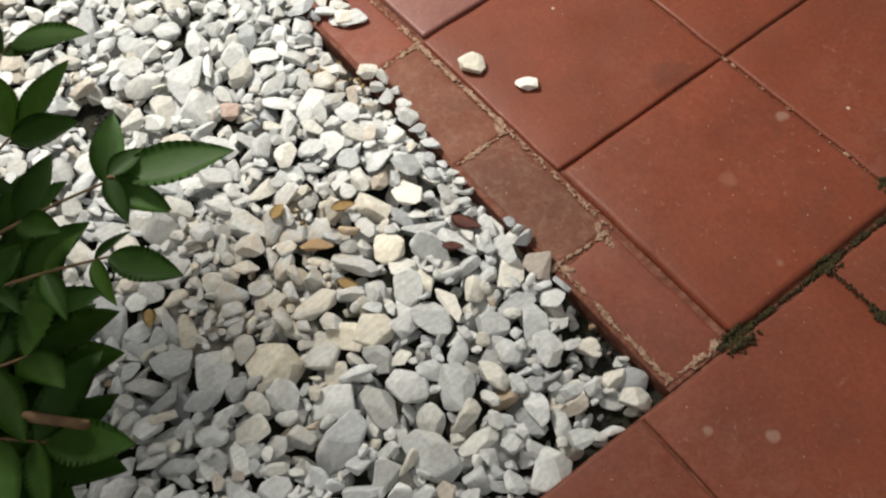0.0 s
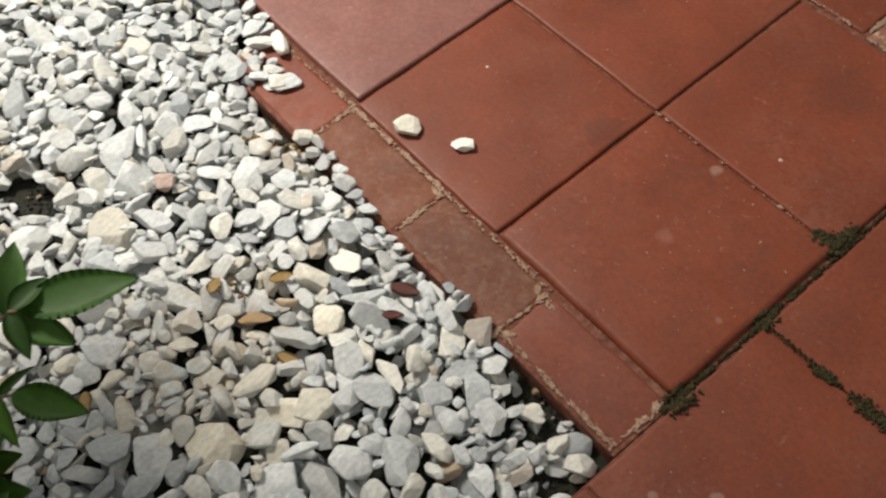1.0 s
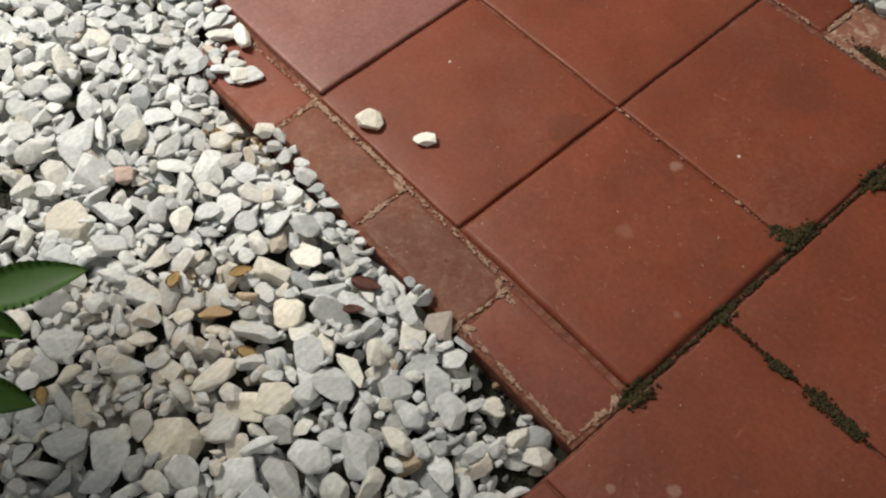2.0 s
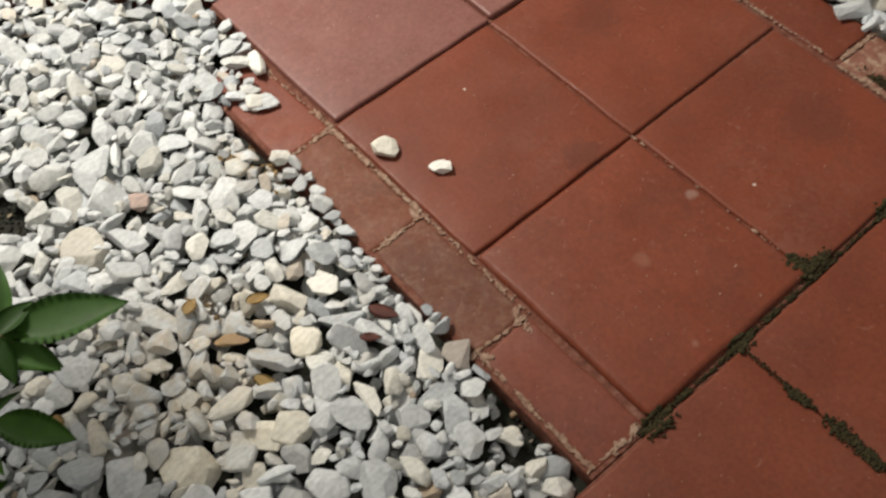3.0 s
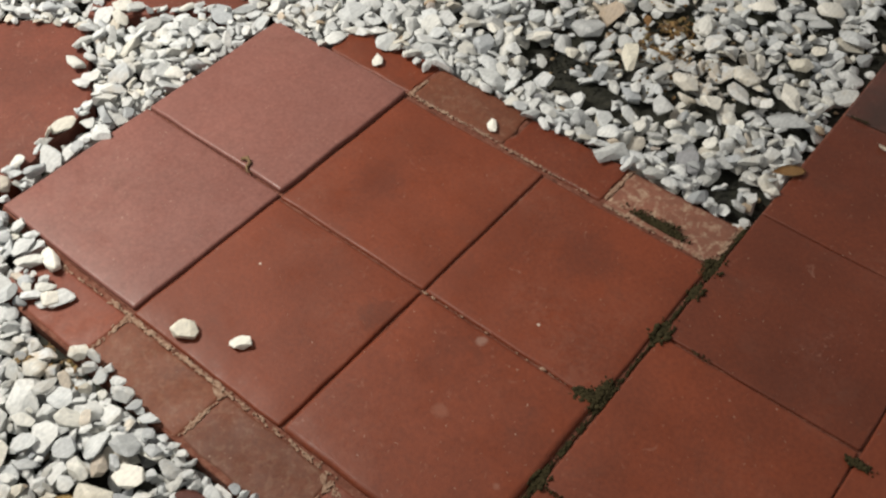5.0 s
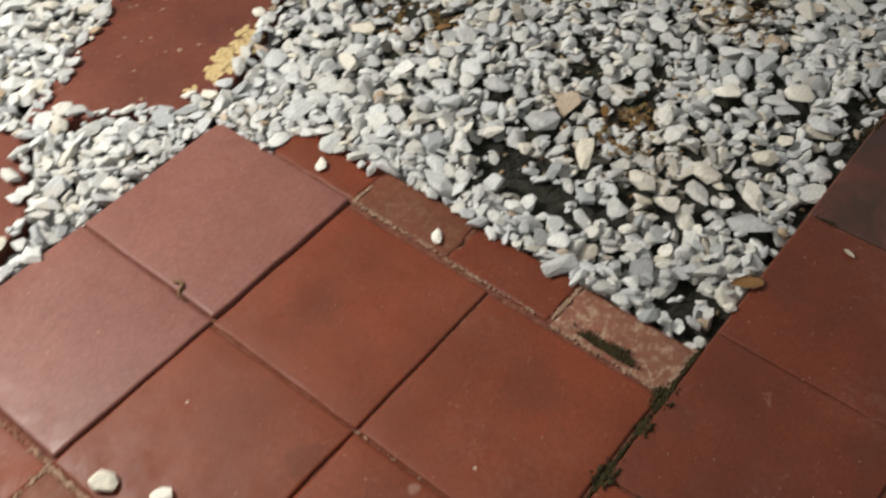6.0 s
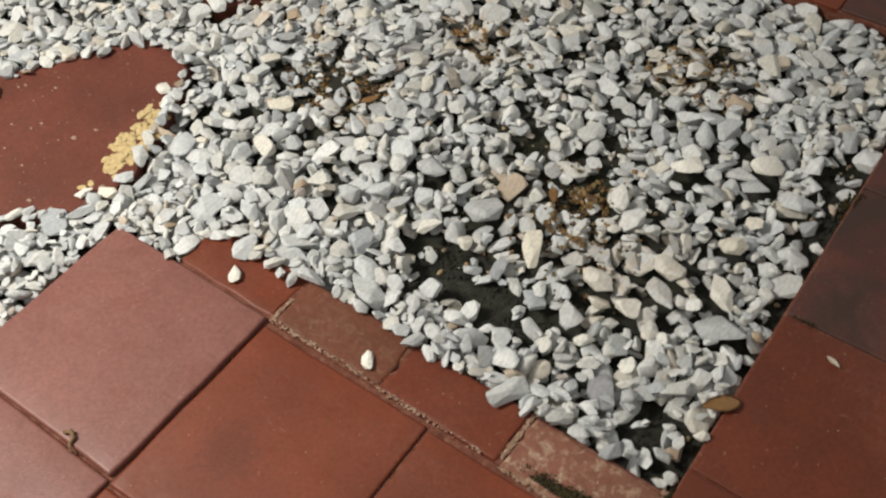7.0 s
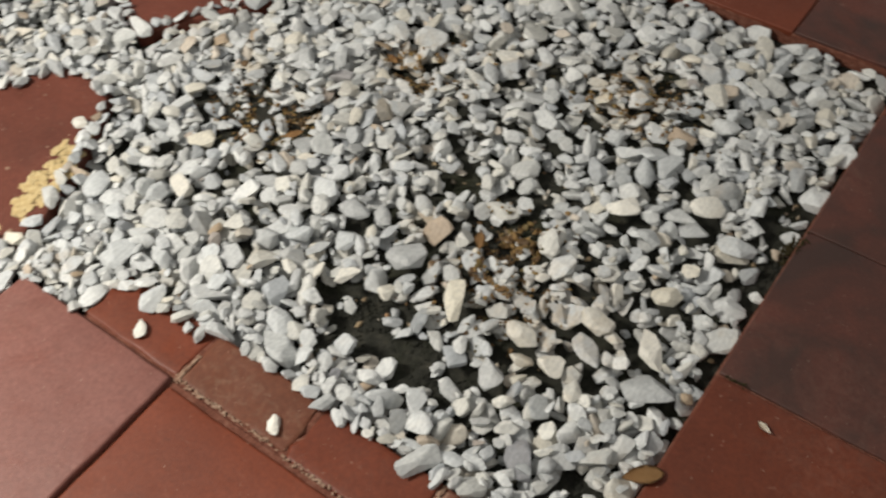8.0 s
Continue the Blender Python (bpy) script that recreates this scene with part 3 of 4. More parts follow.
gravel_rng = np.random.default_rng(21)
chips = scatter(gravel_rng, 12000, 0.0185, -0.016, CHIPS_LOW)
chips += scatter(gravel_rng, 26000, 0.0205, 0.004, CHIPS_FINE)
chips += scatter(gravel_rng, 22000, 0.0110, 0.000, CHIPS_FINE)
chips += scatter(gravel_rng, 2600, 0.013, 0.003, CHIPS_FINE, strips=[(-0.2, 0.46, -0.15, -0.09), (-0.1, 0.56, 0.69, 0.75), (0.5, PATH_X, 0.72, 1.74), (-0.34, -0.19, 0.61, 0.75)])
chips += scatter(gravel_rng, 190, 0.0175, 0.0, CHIPS_FINE, False, [(0.05, 0.34, 0.77, 0.92), (-0.40, -0.14, 1.0, 1.14), (0.48, PATH_X, 0.71, 0.83), (0.44, PATH_X, -0.21, -0.10), (0.53, PATH_X, 1.15, 1.45)])
chips += scatter(gravel_rng, 420, 0.0160, 0.0, CHIPS_FINE, False, [(-0.05, 0.55, 0.85, 1.5)])
chips += scatter(gravel_rng, 5000, 0.0105, -0.002, CHIPS_FINE, True, [(-0.1, 0.60, -0.62, -0.10)])
tagged(new("gravel", joined("gravel", chips, GRAVEL)), "loose white and grey crushed marble gravel over dark soil", "gravel", kind="stuff")


def lumps(rng, count, where, size, flat, forms=CRUMBS, sink=0.3):
    """Small crumbs on what lies below them; where() gives x, y and the size's factor, or None."""
    out = []
    for _ in range(count):
        spot = where(rng)
        if spot is None:
            continue
        x, y, k = spot
        a = size * k * math.exp(rng.normal() * 0.35)
        axes = np.array([a, a * rng.uniform(0.6, 1.0), a * rng.uniform(flat * 0.7, flat * 1.2)])
        i, j = int((x - GX0) / CELL), int((y - GY0) / CELL)
        if not (0 <= i < len(gx) and 0 <= j < len(gy)):
            continue
        v, f = forms[rng.integers(len(forms))]
        out.append((v * axes @ turn_matrix(rng, 0.4).T + (x, y, HEIGHT[i, j] + axes[2] * (1 - 2 * sink)), f, True))
    return out


# ---- soil crumbs and grit in the bare spots ----
def bare_spot(rng):
    x, y = rng.uniform(-0.5, PATH_X - 0.003), rng.uniform(-0.5, FAR_Y)
    i, j = int((x - GX0) / CELL), int((y - GY0) / CELL)
    if solid[i, j] or HEIGHT[i, j] > SOIL_Z + 0.002 or rng.random() > bareness(x, y) + 0.1:
        return None
    return x, y, 1.0


crumb_rng = np.random.default_rng(8)
tagged(new("soil_crumbs", joined("soil_crumbs", lumps(crumb_rng, 90000, bare_spot, 0.0019, 0.8, GRAINS), SOIL)), "dark damp soil crumbs between the stones", "soil", kind="stuff")
tagged(new("grit", joined("grit", lumps(crumb_rng, 2000, bare_spot, 0.0038, 0.6, CHIPS_LOW, 0.2), GRIT)), "small tan grit and broken stone on bare soil", "grit", kind="stuff")


# crumbled leaf litter: x, y, spread
LITTER = [(-0.030, -0.125, 0.022), (0.275, 0.986, 0.05), (-0.25, 1.10, 0.055), (0.267, 1.46, 0.07), (-0.10, 1.33, 0.05), (0.257, 1.10, 0.03), (0.15, -0.32, 0.02)]


def litter_spot(rng):
    cx, cy, r = LITTER[rng.integers(len(LITTER))]
    x, y = cx + rng.normal() * r, cy + rng.normal() * r * 0.7
    low = HEIGHT[int((x - GX0) / CELL), int((y - GY0) / CELL)] < -0.006
    return (x, y, 1.0) if low and noise.noise((x * 45, y * 45, 12)) > -0.1 else None


tagged(new("leaf_crumbs", joined("leaf_crumbs", lumps(crumb_rng, 6000, litter_spot, 0.0030, 0.35, CHIPS_LOW, 0.1), OLD_LITTER)), "brown and ochre crumbs of rotten leaf among stones", "litter", kind="stuff")


# ---- moss and dirt in the joints ----
HEIGHT[(PX > 0.601) & (PX < 0.617) & (PY > -0.1) & (PY < 0.71)] = -0.0045
HEIGHT[(PX < 0.601) & (PX > 0.48) & (PY > -0.004) & (PY < 0.62)] = -0.0015


def joint_spot(rng):
    kind = rng.random()
    if kind < 0.42:            # the joint between pad and long path
        y = rng.uniform(-0.02, 0.72)
        if noise.noise((y * 30, 0, 5)) < 0.05 and rng.random() < 0.85:
            return None
        return PATH_X - 0.004 + rng.normal() * 0.0016, y, 0.8
    if kind < 0.85:            # tufts where joints meet
        cx, cy, r = TUFTS[rng.integers(len(TUFTS))]
        return cx + rng.normal() * r * 0.55, cy + rng.normal() * r, 1.15
    if rng.random() < 0.5:     # a flat patch on the limed brick
        return 0.505 + rng.normal() * 0.020, 0.616 + abs(rng.normal()) * 0.007, 0.9
    if rng.random() < 0.7:
        return None
    x = rng.uniform(PATH_X, 0.69)   # cross joints of the long path
    y = 0.1515 + PATH_PITCH * rng.integers(0, 4) + rng.normal() * 0.0016
    if noise.noise((x * 26, y * 9, 1)) < 0.1:
        return None
    return x, y, 0.7


TUFTS = [(0.600, 0.300, 0.008), (0.601, 0.315, 0.009), (0.609, 0.158, 0.008), (0.612, 0.005, 0.010), (0.611, 0.452, 0.009), (0.607, 0.60, 0.010), (0.585, 0.292, 0.006), (0.575, 0.291, 0.005), (0.612, 0.545, 0.007), (0.606, 1.31, 0.01)]
tagged(new("moss", joined("moss", lumps(crumb_rng, 15000, joint_spot, 0.0017, 0.8, GRAINS), MOSS)), "dark green moss and dirt tufts in the paving joints", "moss", kind="stuff")


def path_tuft(rng):
    cx, cy, r = [(0.70, 0.150, 0.006), (0.76, 0.152, 0.009), (0.80, 0.150, 0.007), (0.912, 0.43, 0.006)][rng.integers(4)]
    return cx + rng.normal() * r * 1.3, cy + rng.normal() * r * 0.5, 1.0


tuft = []
for _ in range(1100):
    x, y, k = path_tuft(crumb_rng)
    a = 0.0016 * math.exp(crumb_rng.normal() * 0.3)
    v, f = GRAINS[crumb_rng.integers(10)]
    tuft.append((v * a + (x, y, a * 0.3), f, True))
tagged(new("moss", joined("moss", tuft, MOSS)), "moss tufts along a joint of the long path", "moss", kind="stuff")


# ---- pale mortar crust along the bricks ----
def crust(lines, rng, size=0.0012):
    out = []
    for ax, ay, bx, by, much, z in lines:
        length = math.hypot(bx - ax, by - ay)
        for _ in range(int(length * 2600 * much)):
            t = rng.random()
            if noise.noise((ax * 9 + t * length * 45, ay * 17, 3)) < -0.05 and rng.random() < 0.75:
                continue
            x, y = ax + (bx - ax) * t + rng.normal() * 0.0017, ay + (by - ay) * t + rng.normal() * 0.0017
            a = size * math.exp(rng.normal() * 0.4)
            v, f = CRUMBS[rng.integers(12)]
            heading = np.array(Euler((0, 0, math.atan2(by - ay, bx - ax) + rng.normal() * 0.25)).to_matrix())
            out.append((v * (a * rng.uniform(0.8, 2.4), a * 0.8, a * 0.35) @ heading.T + (x, y, z), f, True))
    return out


crust_rng = np.random.default_rng(4)
crust_ob = new("mortar_crust", joined("mortar_crust", crust([
    (0.002, -0.005, 0.198, -0.004, 1.0, -0.0035), (0.006, -0.092, 0.004, -0.006, 0.7, -0.0035), (0.2065, -0.090, 0.2065, -0.008, 0.8, -0.0035),
    (0.205, -0.004, 0.405, -0.004, 0.28, -0.0035), (0.405, -0.096, 0.409, -0.008, 0.6, -0.0035), (0.412, -0.089, 0.600, -0.089, 0.6, -0.004), (0.414, -0.086, 0.424, -0.078, 3, -0.0035), (0.190, -0.012, 0.204, -0.014, 3, -0.0035), (0.392, -0.012, 0.405, -0.02, 3, -0.0035), (0.418, -0.016, 0.43, -0.02, 2, -0.0035), (0.597, -0.016, 0.603, -0.024, 3, -0.0035),
    (0.600, -0.095, 0.603, -0.008, 0.6, -0.004), (0.006, 0.615, 0.2, 0.615, 0.4, -0.0025), (0.004, 0.617, 0.004, 0.66, 0.7, -0.0025),
    (0.207, 0.611, 0.40, 0.611, 0.2, -0.0025), (0.409, 0.608, 0.603, 0.607, 0.6, -0.003), (0.406, 0.62, 0.407, 0.70, 1.0, -0.003), (0.602, 0.616, 0.603, 0.70, 1.0, -0.003),
    (-0.19, -0.008, 0.0, -0.004, 0.25, -0.0035), (0.3, 0.296, 0.6, 0.296, 0.08, -0.003)], crust_rng), LIME))
crust_ob.parent = pad
crust_ob.matrix_basis = pad.matrix_world.inverted()
crust_ob["kind"] = "stuff"
crust_ob["label"] = "pale crumbling mortar along the joints"


# loose stones on the paving
BR = -0.0038
pebble(0.090, 0.027, 0, 0.041, 0.034, 0.022, 20, CREAM_STONE, "knobbly cream stone lying on a red tile", 34)
pebble(0.166, 0.061, 0, 0.031, 0.027, 0.013, 70, WHITE_STONE, "small flat white stone lying on a red tile", 18)
pebble(-0.097, 0.644, BR, 0.034, 0.021, 0.012, 130, WHITE_STONE, "small oval white pebble on a red brick", 14)
pebble(0.169, 0.637, BR, 0.035, 0.021, 0.012, 125, WHITE_STONE, "oval pale pebble on a brown brick", 28)
pebble(-0.104, -0.060, BR, 0.034, 0.031, 0.018, 10, WHITE_STONE, "squarish pale stone on the sunken corner brick", 1)
pebble(-0.160, -0.016, BR, 0.055, 0.025, 0.02, -20, WHITE_STONE, "long white stone across the corner brick", 5)
pebble(0.592, -0.130, SOIL_Z + 0.012, 0.042, 0.030, 0.030, 40, WHITE_STONE, "white stone at the corner of the brick edging", 7)
pebble(0.545, -0.178, SOIL_Z + 0.002, 0.044, 0.034, 0.026, -30, WHITE_STONE, "white stone on bare soil beside bricks", 11)
pebble(0.505, -0.128, SOIL_Z + 0.002, 0.040, 0.030, 0.024, 15, WHITE_STONE, "white stone half sunk in bare soil", 17)
pebble(0.555, -0.128, SOIL_Z + 0.002, 0.034, 0.026, 0.024, 80, WHITE_STONE, "small white stone in bare soil", 21)
pebble(0.606, 0.792, -0.001, 0.024, 0.018, 0.012, 30, WHITE_STONE, "white stone at the rim of the path", 13)
pebble(-0.385, 0.648, -0.002, 0.042, 0.026, 0.018, 20, CREAM_STONE, "cream stone on the edge of a stepping slab", 19)
pebble(-0.422, 0.627, -0.002, 0.032, 0.018, 0.012, 70, WHITE_STONE, "grey stone on the edge of a stepping slab", 23)
pebble(-0.492, 0.880, -0.002, 0.036, 0.028, 0.016, 30, WHITE_STONE, "pale stone lying on a stepping slab", 27)


# ---- leaves, shrub, litter ----
def leaf_mesh(name, long, wide, material, fold=0.25, droop=0.12, teeth=14, curl=0.0):
    """A pointed toothed leaf along +y, with a folded midrib, a drooping tip and a thin body."""
    bm = bmesh.new()
    uv = bm.loops.layers.uv.new("UVMap")
    rows, n = [], teeth * 2
    for i in range(n + 1):
        t = i / n
        half = wide / 2 * (math.sin(math.pi * t ** 0.8) ** 0.85 if 0 < t < 1 else 0.02)
        tooth = 1.05 if i % 2 and 0.08 < t < 0.97 else 1.0
        z = -droop * long * t * t
        row = []
        for s in (-1, -0.5, 0, 0.5, 1):
            row.append(bm.verts.new((s * half * (tooth if abs(s) == 1 else 1.0), t * long, z + fold * abs(s) * half - curl * (s * half) ** 2 / wide + 0.006 * long * math.sin(t * 9 + s) * abs(s))))
        rows.append(row)
    for i, (r0, r1) in enumerate(zip(rows, rows[1:])):
        for j in range(4):
            fc = bm.faces.new((r0[j], r0[j + 1], r1[j + 1], r1[j]))
            fc.smooth = True
            for lp in fc.loops:
                lp[uv].uv = (lp.vert.co.x / wide + 0.5, lp.vert.co.y / long * 2)
    bmesh.ops.solidify(bm, geom=bm.faces[:], thickness=long * 0.006)
    return bm_mesh(name, bm, material)


def rod(points, radii, sides=7):
    """A tapered stem through points."""
    bm = bmesh.new()
    rings = []
    for i, (p, r) in enumerate(zip(points, radii)):
        p = Vector(p)
        ahead = Vector(points[min(i + 1, len(points) - 1)]) - Vector(points[max(i - 1, 0)])
        q = ahead.to_track_quat("Z", "Y")
        rings.append([bm.verts.new(p + q @ Vector((r * math.cos(a), r * math.sin(a), 0))) for a in (2 * math.pi * k / sides for k in range(sides))])
    for r0, r1 in zip(rings, rings[1:]):
        for k in range(sides):
            bm.faces.new((r0[k], r0[(k + 1) % sides], r1[(k + 1) % sides], r1[k]))
    bm.faces.new(rings[0][::-1])
    bm.faces.new(rings[-1])
    return bm


def bent(a, b, sag, n=5):
    a, b = Vector(a), Vector(b)
    return [tuple(a.lerp(b, i / n) + Vector((0, 0, sag * 4 * (i / n) * (1 - i / n)))) for i in range(n + 1)]


shrub = tagged(new("shrub"), "leafy green shrub with toothed leaves overhanging the gravel", "shrub")
shrub.matrix_world = pose(-0.05, -1.10, SOIL_Z)
home = shrub.matrix_world.inverted()
LEAVES = [leaf_mesh("leaf", 0.046, 0.020, LEAF), leaf_mesh("leaf", 0.034, 0.015, LEAF, 0.35, 0.2), leaf_mesh("leaf", 0.055, 0.024, LEAF, 0.15, 0.05), leaf_mesh("leaf", 0.03, 0.010, LEAF, 0.3, 0.25)]


GROWTH, SHIFT = 1.3, Vector((-0.250, 0.1305, -0.422))


def grown(p):
    return Vector(p) * GROWTH + SHIFT


def leaf_at(base, tip, me, roll=0.0, long=None):
    base, tip = grown(base), grown(tip)
    ahead = (tip - base).normalized()
    up = Vector((0, 0, 1))
    side = ahead.cross(up).normalized()
    m = Matrix((side, ahead, side.cross(ahead))).transposed().to_4x4()
    k = (long or (tip - base).length) / max(v.co.y for v in me.vertices)
    part("leaf", me, shrub, home @ Matrix.Translation(base) @ m @ pose(0, 0, 0, 0, roll, 0) @ Matrix.Diagonal((k, k, k, 1)))


def twig(points, r0, r1, name="twig"):
    n = len(points) - 1
    points = [tuple(grown(p)) for p in points] if name == "twig" else points
    part(name, bm_mesh(name, rod(points, [r0 + (r1 - r0) * i / n for i in range(n + 1)]), BARK, True), shrub, home)


def sprig(a, b, pairs, size, seed, spread=55, end=None, mix=(0, 1, 2)):
    """A leafy shoot from a to b, with leaves in pairs and one at its end."""
    rng = random.Random(seed)
    a, b = Vector(a), Vector(b)
    line = bent(a, b, 0.008)
    twig(line, 0.0016, 0.0008)
    way = (b - a).normalized()
    for i in range(pairs):
        t = 0.35 + 0.6 * i / max(1, pairs - 1)
        p = Vector(line[0]).lerp(b, t) + Vector((0, 0, 0.008 * 4 * t * (1 - t)))
        for s in (-1, 1):
            w = Matrix.Rotation(radians(s * rng.uniform(spread - 15, spread + 15)), 3, "Z") @ way
            w.z += rng.uniform(-0.35, 0.15)
            leaf_at(p, p + w.normalized() * size * rng.uniform(0.75, 1.15), LEAVES[rng.choice(mix)], rng.uniform(-25, 25))
    leaf_at(b, end if end else tuple(b + way * size * 1.1), LEAVES[2], rng.uniform(-10, 10))


# main stems, out of the bed and over the gravel
twig([(-0.05, -1.10, SOIL_Z - 0.02), (-0.03, -1.06, 0.12), (0.114, -0.884, 0.358), (0.27, -0.74, 0.462), (0.374, -0.661, 0.501)], 0.012, 0.004, "stem")
twig([(-0.06, -1.11, SOIL_Z - 0.02), (-0.15, -0.95, 0.14), (-0.25, -0.80, 0.26), (-0.328, -0.66, 0.42), (-0.30, -0.53, 0.55)], 0.011, 0.003, "stem")
twig([(-0.03, -1.11, SOIL_Z - 0.02), (0.12, -1.0, 0.08), (0.296, -0.91, 0.228), (0.40, -0.755, 0.436), (0.446, -0.693, 0.488)], 0.011, 0.004, "stem")
sprig((0.475, -0.605, 0.712), (0.534, -0.466, 0.776), 3, 0.036, 1, end=(0.556, -0.417, 0.778))
sprig((0.534, -0.472, 0.774), (0.540, -0.466, 0.774), 1, 0.024, 12, end=(0.560, -0.455, 0.768), mix=(1,))
sprig((0.46, -0.61, 0.70), (0.405, -0.470, 0.762), 3, 0.040, 2, end=(0.440, -0.437, 0.776))
sprig((0.49, -0.60, 0.71), (0.562, -0.490, 0.766), 4, 0.026, 3, end=(0.592, -0.468, 0.766), mix=(1, 3))
sprig((0.47, -0.60, 0.70), (0.452, -0.492, 0.752), 3, 0.040, 4)
sprig((0.53, -0.63, 0.70), (0.570, -0.540, 0.745), 4, 0.044, 5, mix=(0, 2))
sprig((0.53, -0.63, 0.70), (0.606, -0.556, 0.735), 4, 0.044, 6, mix=(0, 2))
sprig((0.50, -0.62, 0.69), (0.520, -0.530, 0.735), 4, 0.042, 7, mix=(0, 2))
sprig((0.53, -0.63, 0.69), (0.555, -0.575, 0.715), 3, 0.044, 8, mix=(0, 2))
twig([(0.53, -0.63, 0.69), (0.588, -0.560, 0.738), (0.618, -0.536, 0.748)], 0.004, 0.003)
sprig((0.51, -0.62, 0.68), (0.560, -0.548, 0.715), 5, 0.046, 31, mix=(0, 2))
sprig((0.52, -0.63, 0.66), (0.585, -0.572, 0.690), 5, 0.050, 32, mix=(0, 2))
sprig((0.49, -0.61, 0.67), (0.520, -0.545, 0.700), 4, 0.046, 33, mix=(0, 2))
sprig((0.46, -0.60, 0.67), (0.480, -0.525, 0.720), 4, 0.042, 34, mix=(0, 2))
crown = random.Random(3)
# first two: high clumps added to keep lamp light off the sprigs
CLUMPS = [(0.37, -0.565, 0.86, 0.06, 56), (0.42, -0.66, 0.85, 0.07, 44), (0.515, -0.578, 0.70, 0.035, 40), (0.545, -0.60, 0.68, 0.035, 30), (0.12, -0.62, 0.66, 0.09, 22), (0.28, -0.70, 0.66, 0.10, 34), (0.42, -0.72, 0.72, 0.08, 22)]
# unseen clumps added between lamp and ground to cast soft shade patches
for x, y, z, r, count in [(-0.225, -0.36, 0.60, 0.03, 22), (-0.21, -0.445, 0.60, 0.05, 60), (-0.14, -0.475, 0.59, 0.05, 50), (-0.065, -0.247, 0.60, 0.012, 2), (0.04, -0.495, 0.85, 0.045, 56), (-0.20, -0.205, 0.84, 0.025, 10)]:
    CLUMPS.append((*((Vector((x, y, z)) - SHIFT) / GROWTH), r, count))
for cx, cy, cz, r, count in CLUMPS:
    hub = (cx * 0.9, cy - 0.06, cz - 0.07)
    for i in range(count // 2):
        p = Vector((cx, cy, cz)) + Vector((crown.gauss(0, 1), crown.gauss(0, 1), crown.gauss(0, 0.7))) * r * 0.55
        if i % 4 == 0:
            twig(bent(hub, p, 0.02), 0.002, 0.0008)
        for k in range(2):
            w = Vector((crown.uniform(-1, 1), crown.uniform(-1, 1), crown.uniform(-0.5, 0.3))).normalized()
            leaf_at(p, p + w * crown.uniform(0.04, 0.06), LEAVES[crown.choice((0, 2))], crown.uniform(-30, 30))
twig([(0.28, -0.78, 0.6), (0.30, -0.70, 0.72), (0.34, -0.63, 0.82), (0.36, -0.59, 0.88)], 0.004, 0.0015)
# unseen branches added to carry the shading clumps
twig([(-0.328, -0.66, 0.42), (-0.22, -0.56, 0.50), (-0.12, -0.37, 0.57), (-0.07, -0.26, 0.60)], 0.003, 0.0012, "shade_branch")
twig([(-0.25, -0.80, 0.26), (-0.20, -0.66, 0.42), (-0.12, -0.53, 0.57), (0.0, -0.49, 0.80), (-0.10, -0.34, 0.84), (-0.19, -0.22, 0.84)], 0.003, 0.0012, "shade_branch")


def surface(x, y, r=0.012):
    i, j, k = int((x - GX0) / CELL), int((y - GY0) / CELL), int(r / CELL)
    return float(np.quantile(HEIGHT[i - k:i + k + 1, j - k:j + k + 1], 0.8))


def litter(name, me, x, y, z, heading, label, category, rx=0, ry=0):
    ob = new(name, me)
    ob.matrix_world = pose(x, y, z, rx, ry, heading)
    return tagged(ob, label, category)


litter("fallen_leaf", leaf_mesh("fallen_leaf", 0.042, 0.020, DRY_LEAF, 0.1, 0.02, 7, 0.6), 0.272, -0.150, surface(0.29, -0.14) + 0.004, -60, "dry dark red fallen leaf on the gravel beside the bricks", "leaf")
litter("fallen_leaf", leaf_mesh("fallen_leaf", 0.028, 0.013, DRY_LEAF, 0.2, 0.05, 5, 0.6), 0.300, -0.185, surface(0.31, -0.18) + 0.004, -40, "small dry dark red leaf on the gravel", "leaf")
litter("fallen_leaf", leaf_mesh("fallen_leaf", 0.055, 0.026, TAN_LEAF, 0.5, 0.02, 5, 0.5), 0.626, 0.868, 0.003, 130, "dry tan folded leaf on the rim of the path", "leaf")
# yellow stains on the stones, added as small leaf-shaped scraps
for i, (x, y) in enumerate([(0.132, -0.328), (0.164, -0.26), (0.252, -0.31), (0.138, -0.514)]):
    litter("fallen_leaf", leaf_mesh("fallen_leaf", 0.026 + 0.006 * (i % 3), 0.017, OCHRE_STAIN, 0.35, 0.08, 5, 0.5), x, y, surface(x, y) + 0.003, 25 - 47 * i, "pale ochre stain on white gravel, shaped as a curled scrap", "leaf")
for i, (x, y) in enumerate([(-0.262, 1.02), (-0.139, 1.306), (-0.156, 1.072), (0.209, 1.064)]):
    litter("fallen_leaf", leaf_mesh("fallen_leaf", 0.034, 0.016, TAN_LEAF, 0.3, 0.06, 5, 0.5), x, y, surface(x, y) + 0.003, 70 * i, "small brown dead leaf between wet stones", "leaf")
litter("petal", leaf_mesh("petal", 0.024, 0.009, PETAL, 0.3, -0.1, 4, 0.3), 0.690, 1.003, 0.002, -115, "small withered white petal on a stained tile", "petal")
litter("twig", bm_mesh("twig", rod([(0, 0, 0.003), (0.006, 0.008, 0.007), (0.016, 0.008, 0.004), (0.020, 0.0, 0.003), (0.030, -0.004, 0.002), (0.036, 0.002, 0.002)], [0.003, 0.0036, 0.003, 0.0024, 0.0016, 0.0008]), BARK, True), -0.098, 0.312, 0.0035, -20, "small curled dark twig lying on a pink tile", "twig")

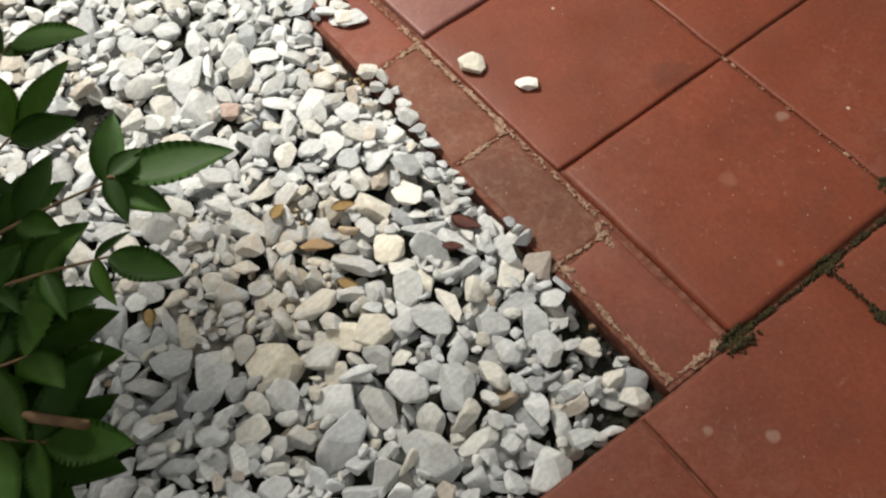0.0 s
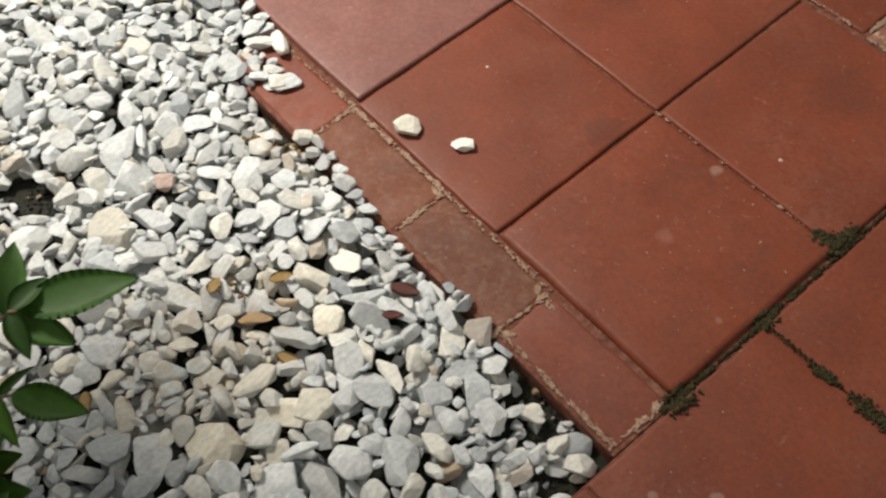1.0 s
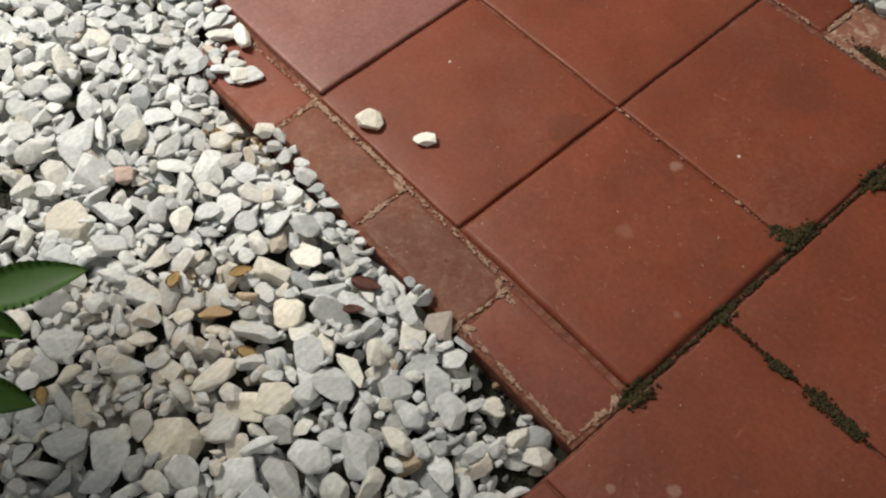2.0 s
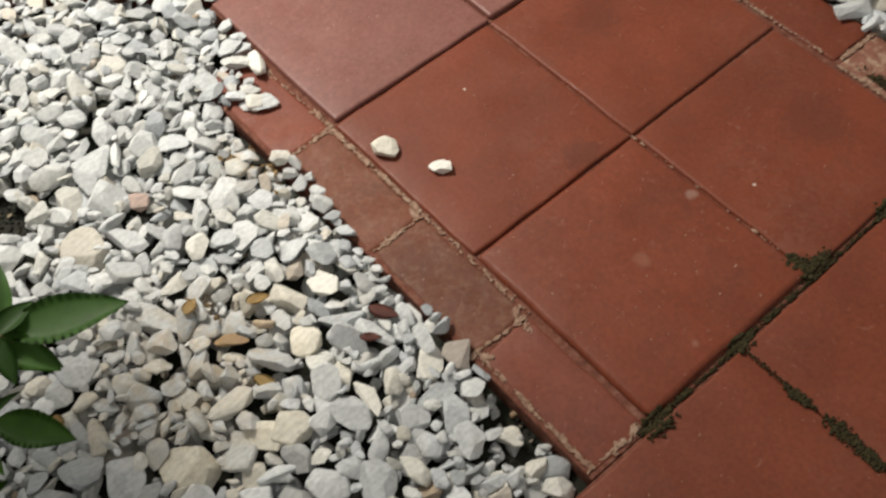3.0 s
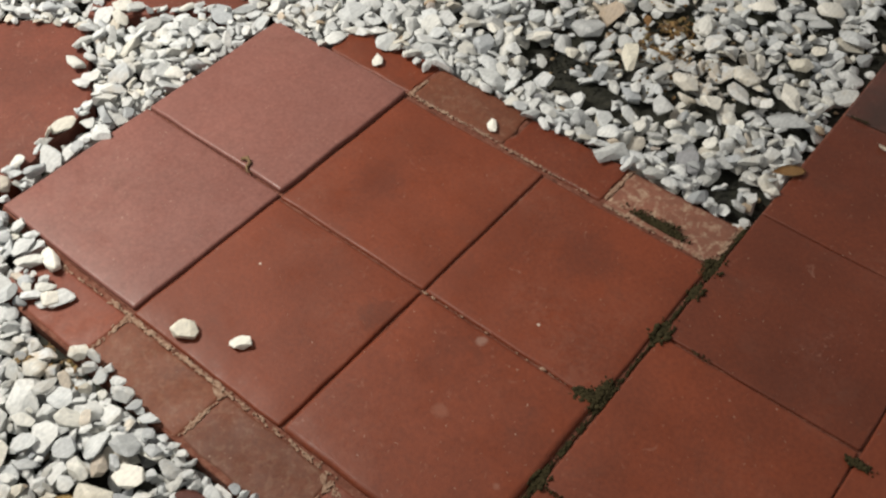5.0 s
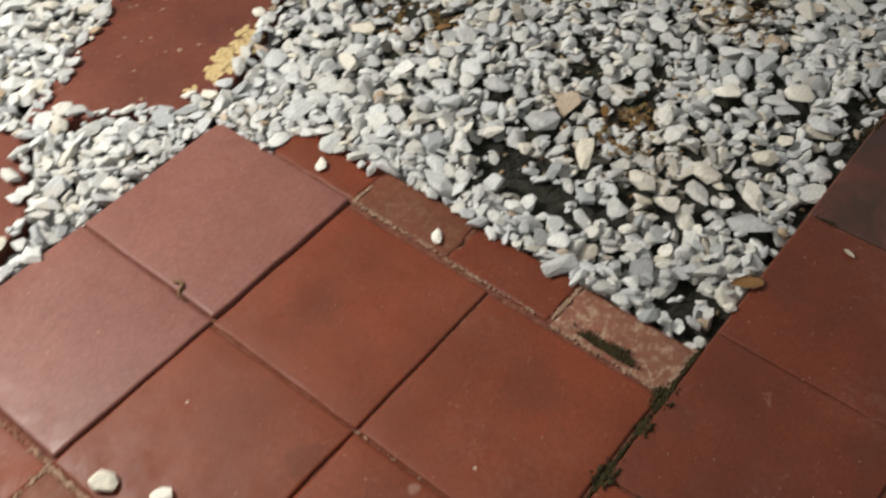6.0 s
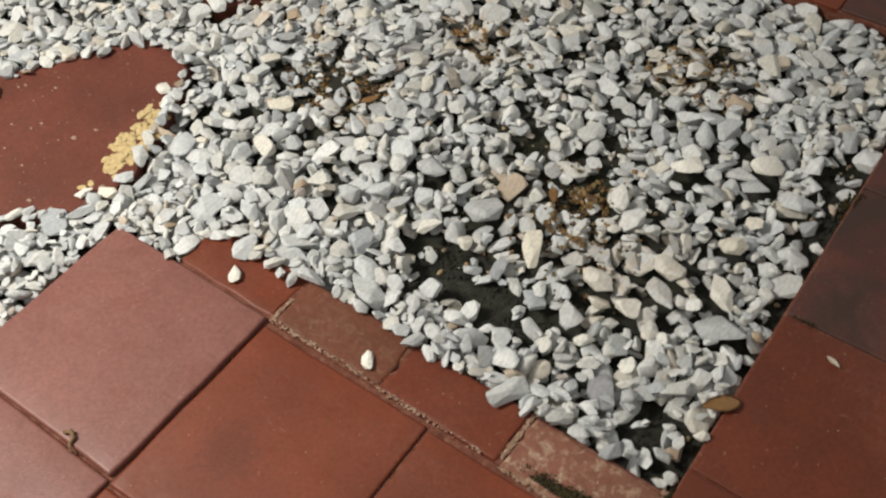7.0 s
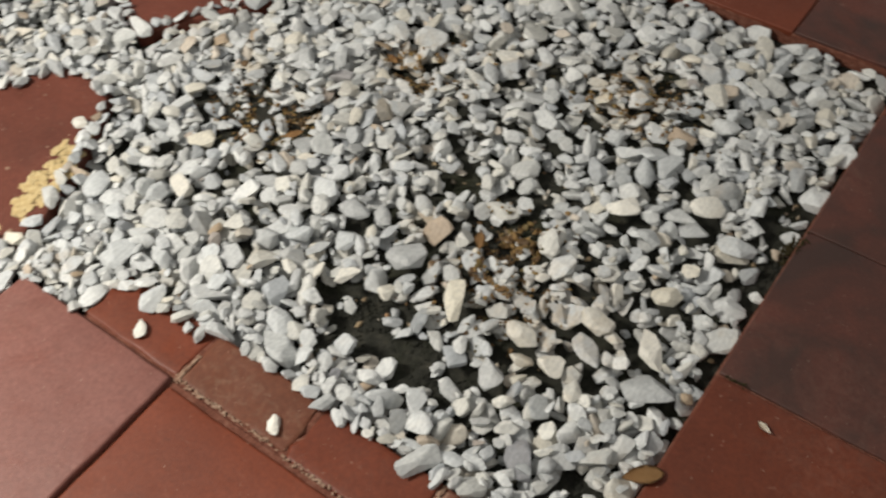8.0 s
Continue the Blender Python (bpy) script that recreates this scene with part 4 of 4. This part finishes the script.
# flaking ochre crust on the first stepping slab
flakes, flecks = [], []
for _ in range(1100):
    t, u = crust_rng.normal() * 0.6, crust_rng.normal() * 0.5
    x, y = -0.448 - 0.012 * t + 0.026 * u, 0.772 + 0.064 * t + 0.014 * u
    if noise.noise((x * 42, y * 42, 9)) < 0.0 or not inside(np.array(x), np.array(y), SLABS[0]):
        continue
    a = 0.0062 * math.exp(crust_rng.normal() * 0.45)
    v, f = CRUMBS[crust_rng.integers(12)]
    flakes.append((v * (a, a * 0.7, 0.0006) @ turn_matrix(crust_rng, 0.05).T + (x, y, -0.0018), f, True))
while len(flecks) < 70:
    x, y = crust_rng.uniform(-0.78, -0.34), crust_rng.uniform(0.43, 0.95)
    if inside(np.array(x), np.array(y), SLABS[0]) and noise.noise((x * 12, y * 12, 2)) > -0.1:
        a = 0.0016 * math.exp(crust_rng.normal() * 0.6)
        v, f = CRUMBS[crust_rng.integers(12)]
        flecks.append((v * (a, a * 0.7, 0.0007) + (x, y, -0.0019), f, True))
slab = bpy.data.objects["stepping_stone"]
ochre = part("crust", joined("crust", flakes, OCHRE), slab, slab.matrix_world.inverted(), "flaking ochre crust")
part("fleck", joined("fleck", flecks, LIME), slab, slab.matrix_world.inverted(), "pale chipped flecks")["kind"] = "stuff"
ochre["kind"] = "stuff"

# dark plant pot at the far edge of the bed
pot = tagged(new("plant_pot"), "dark grey plastic plant pot standing on the gravel", "pot")
pot.matrix_world = pose(-1.10, 0.93, -0.012)
part("body", bm_mesh("body", rod([(0, 0, 0), (0, 0, 0.01), (0, 0, 0.2), (0, 0, 0.22)], [0.100, 0.106, 0.135, 0.137], 40), PLASTIC, True), pot)
part("rim", bm_mesh("rim", rod([(0, 0, 0.205), (0, 0, 0.210), (0, 0, 0.232), (0, 0, 0.236)], [0.139, 0.146, 0.147, 0.142], 40), PLASTIC, True), pot)
part("soil", bm_mesh("soil", rod([(0, 0, 0.2362), (0, 0, 0.240)], [0.130, 0.120], 32), SOIL, True), pot, label="dark potting soil")
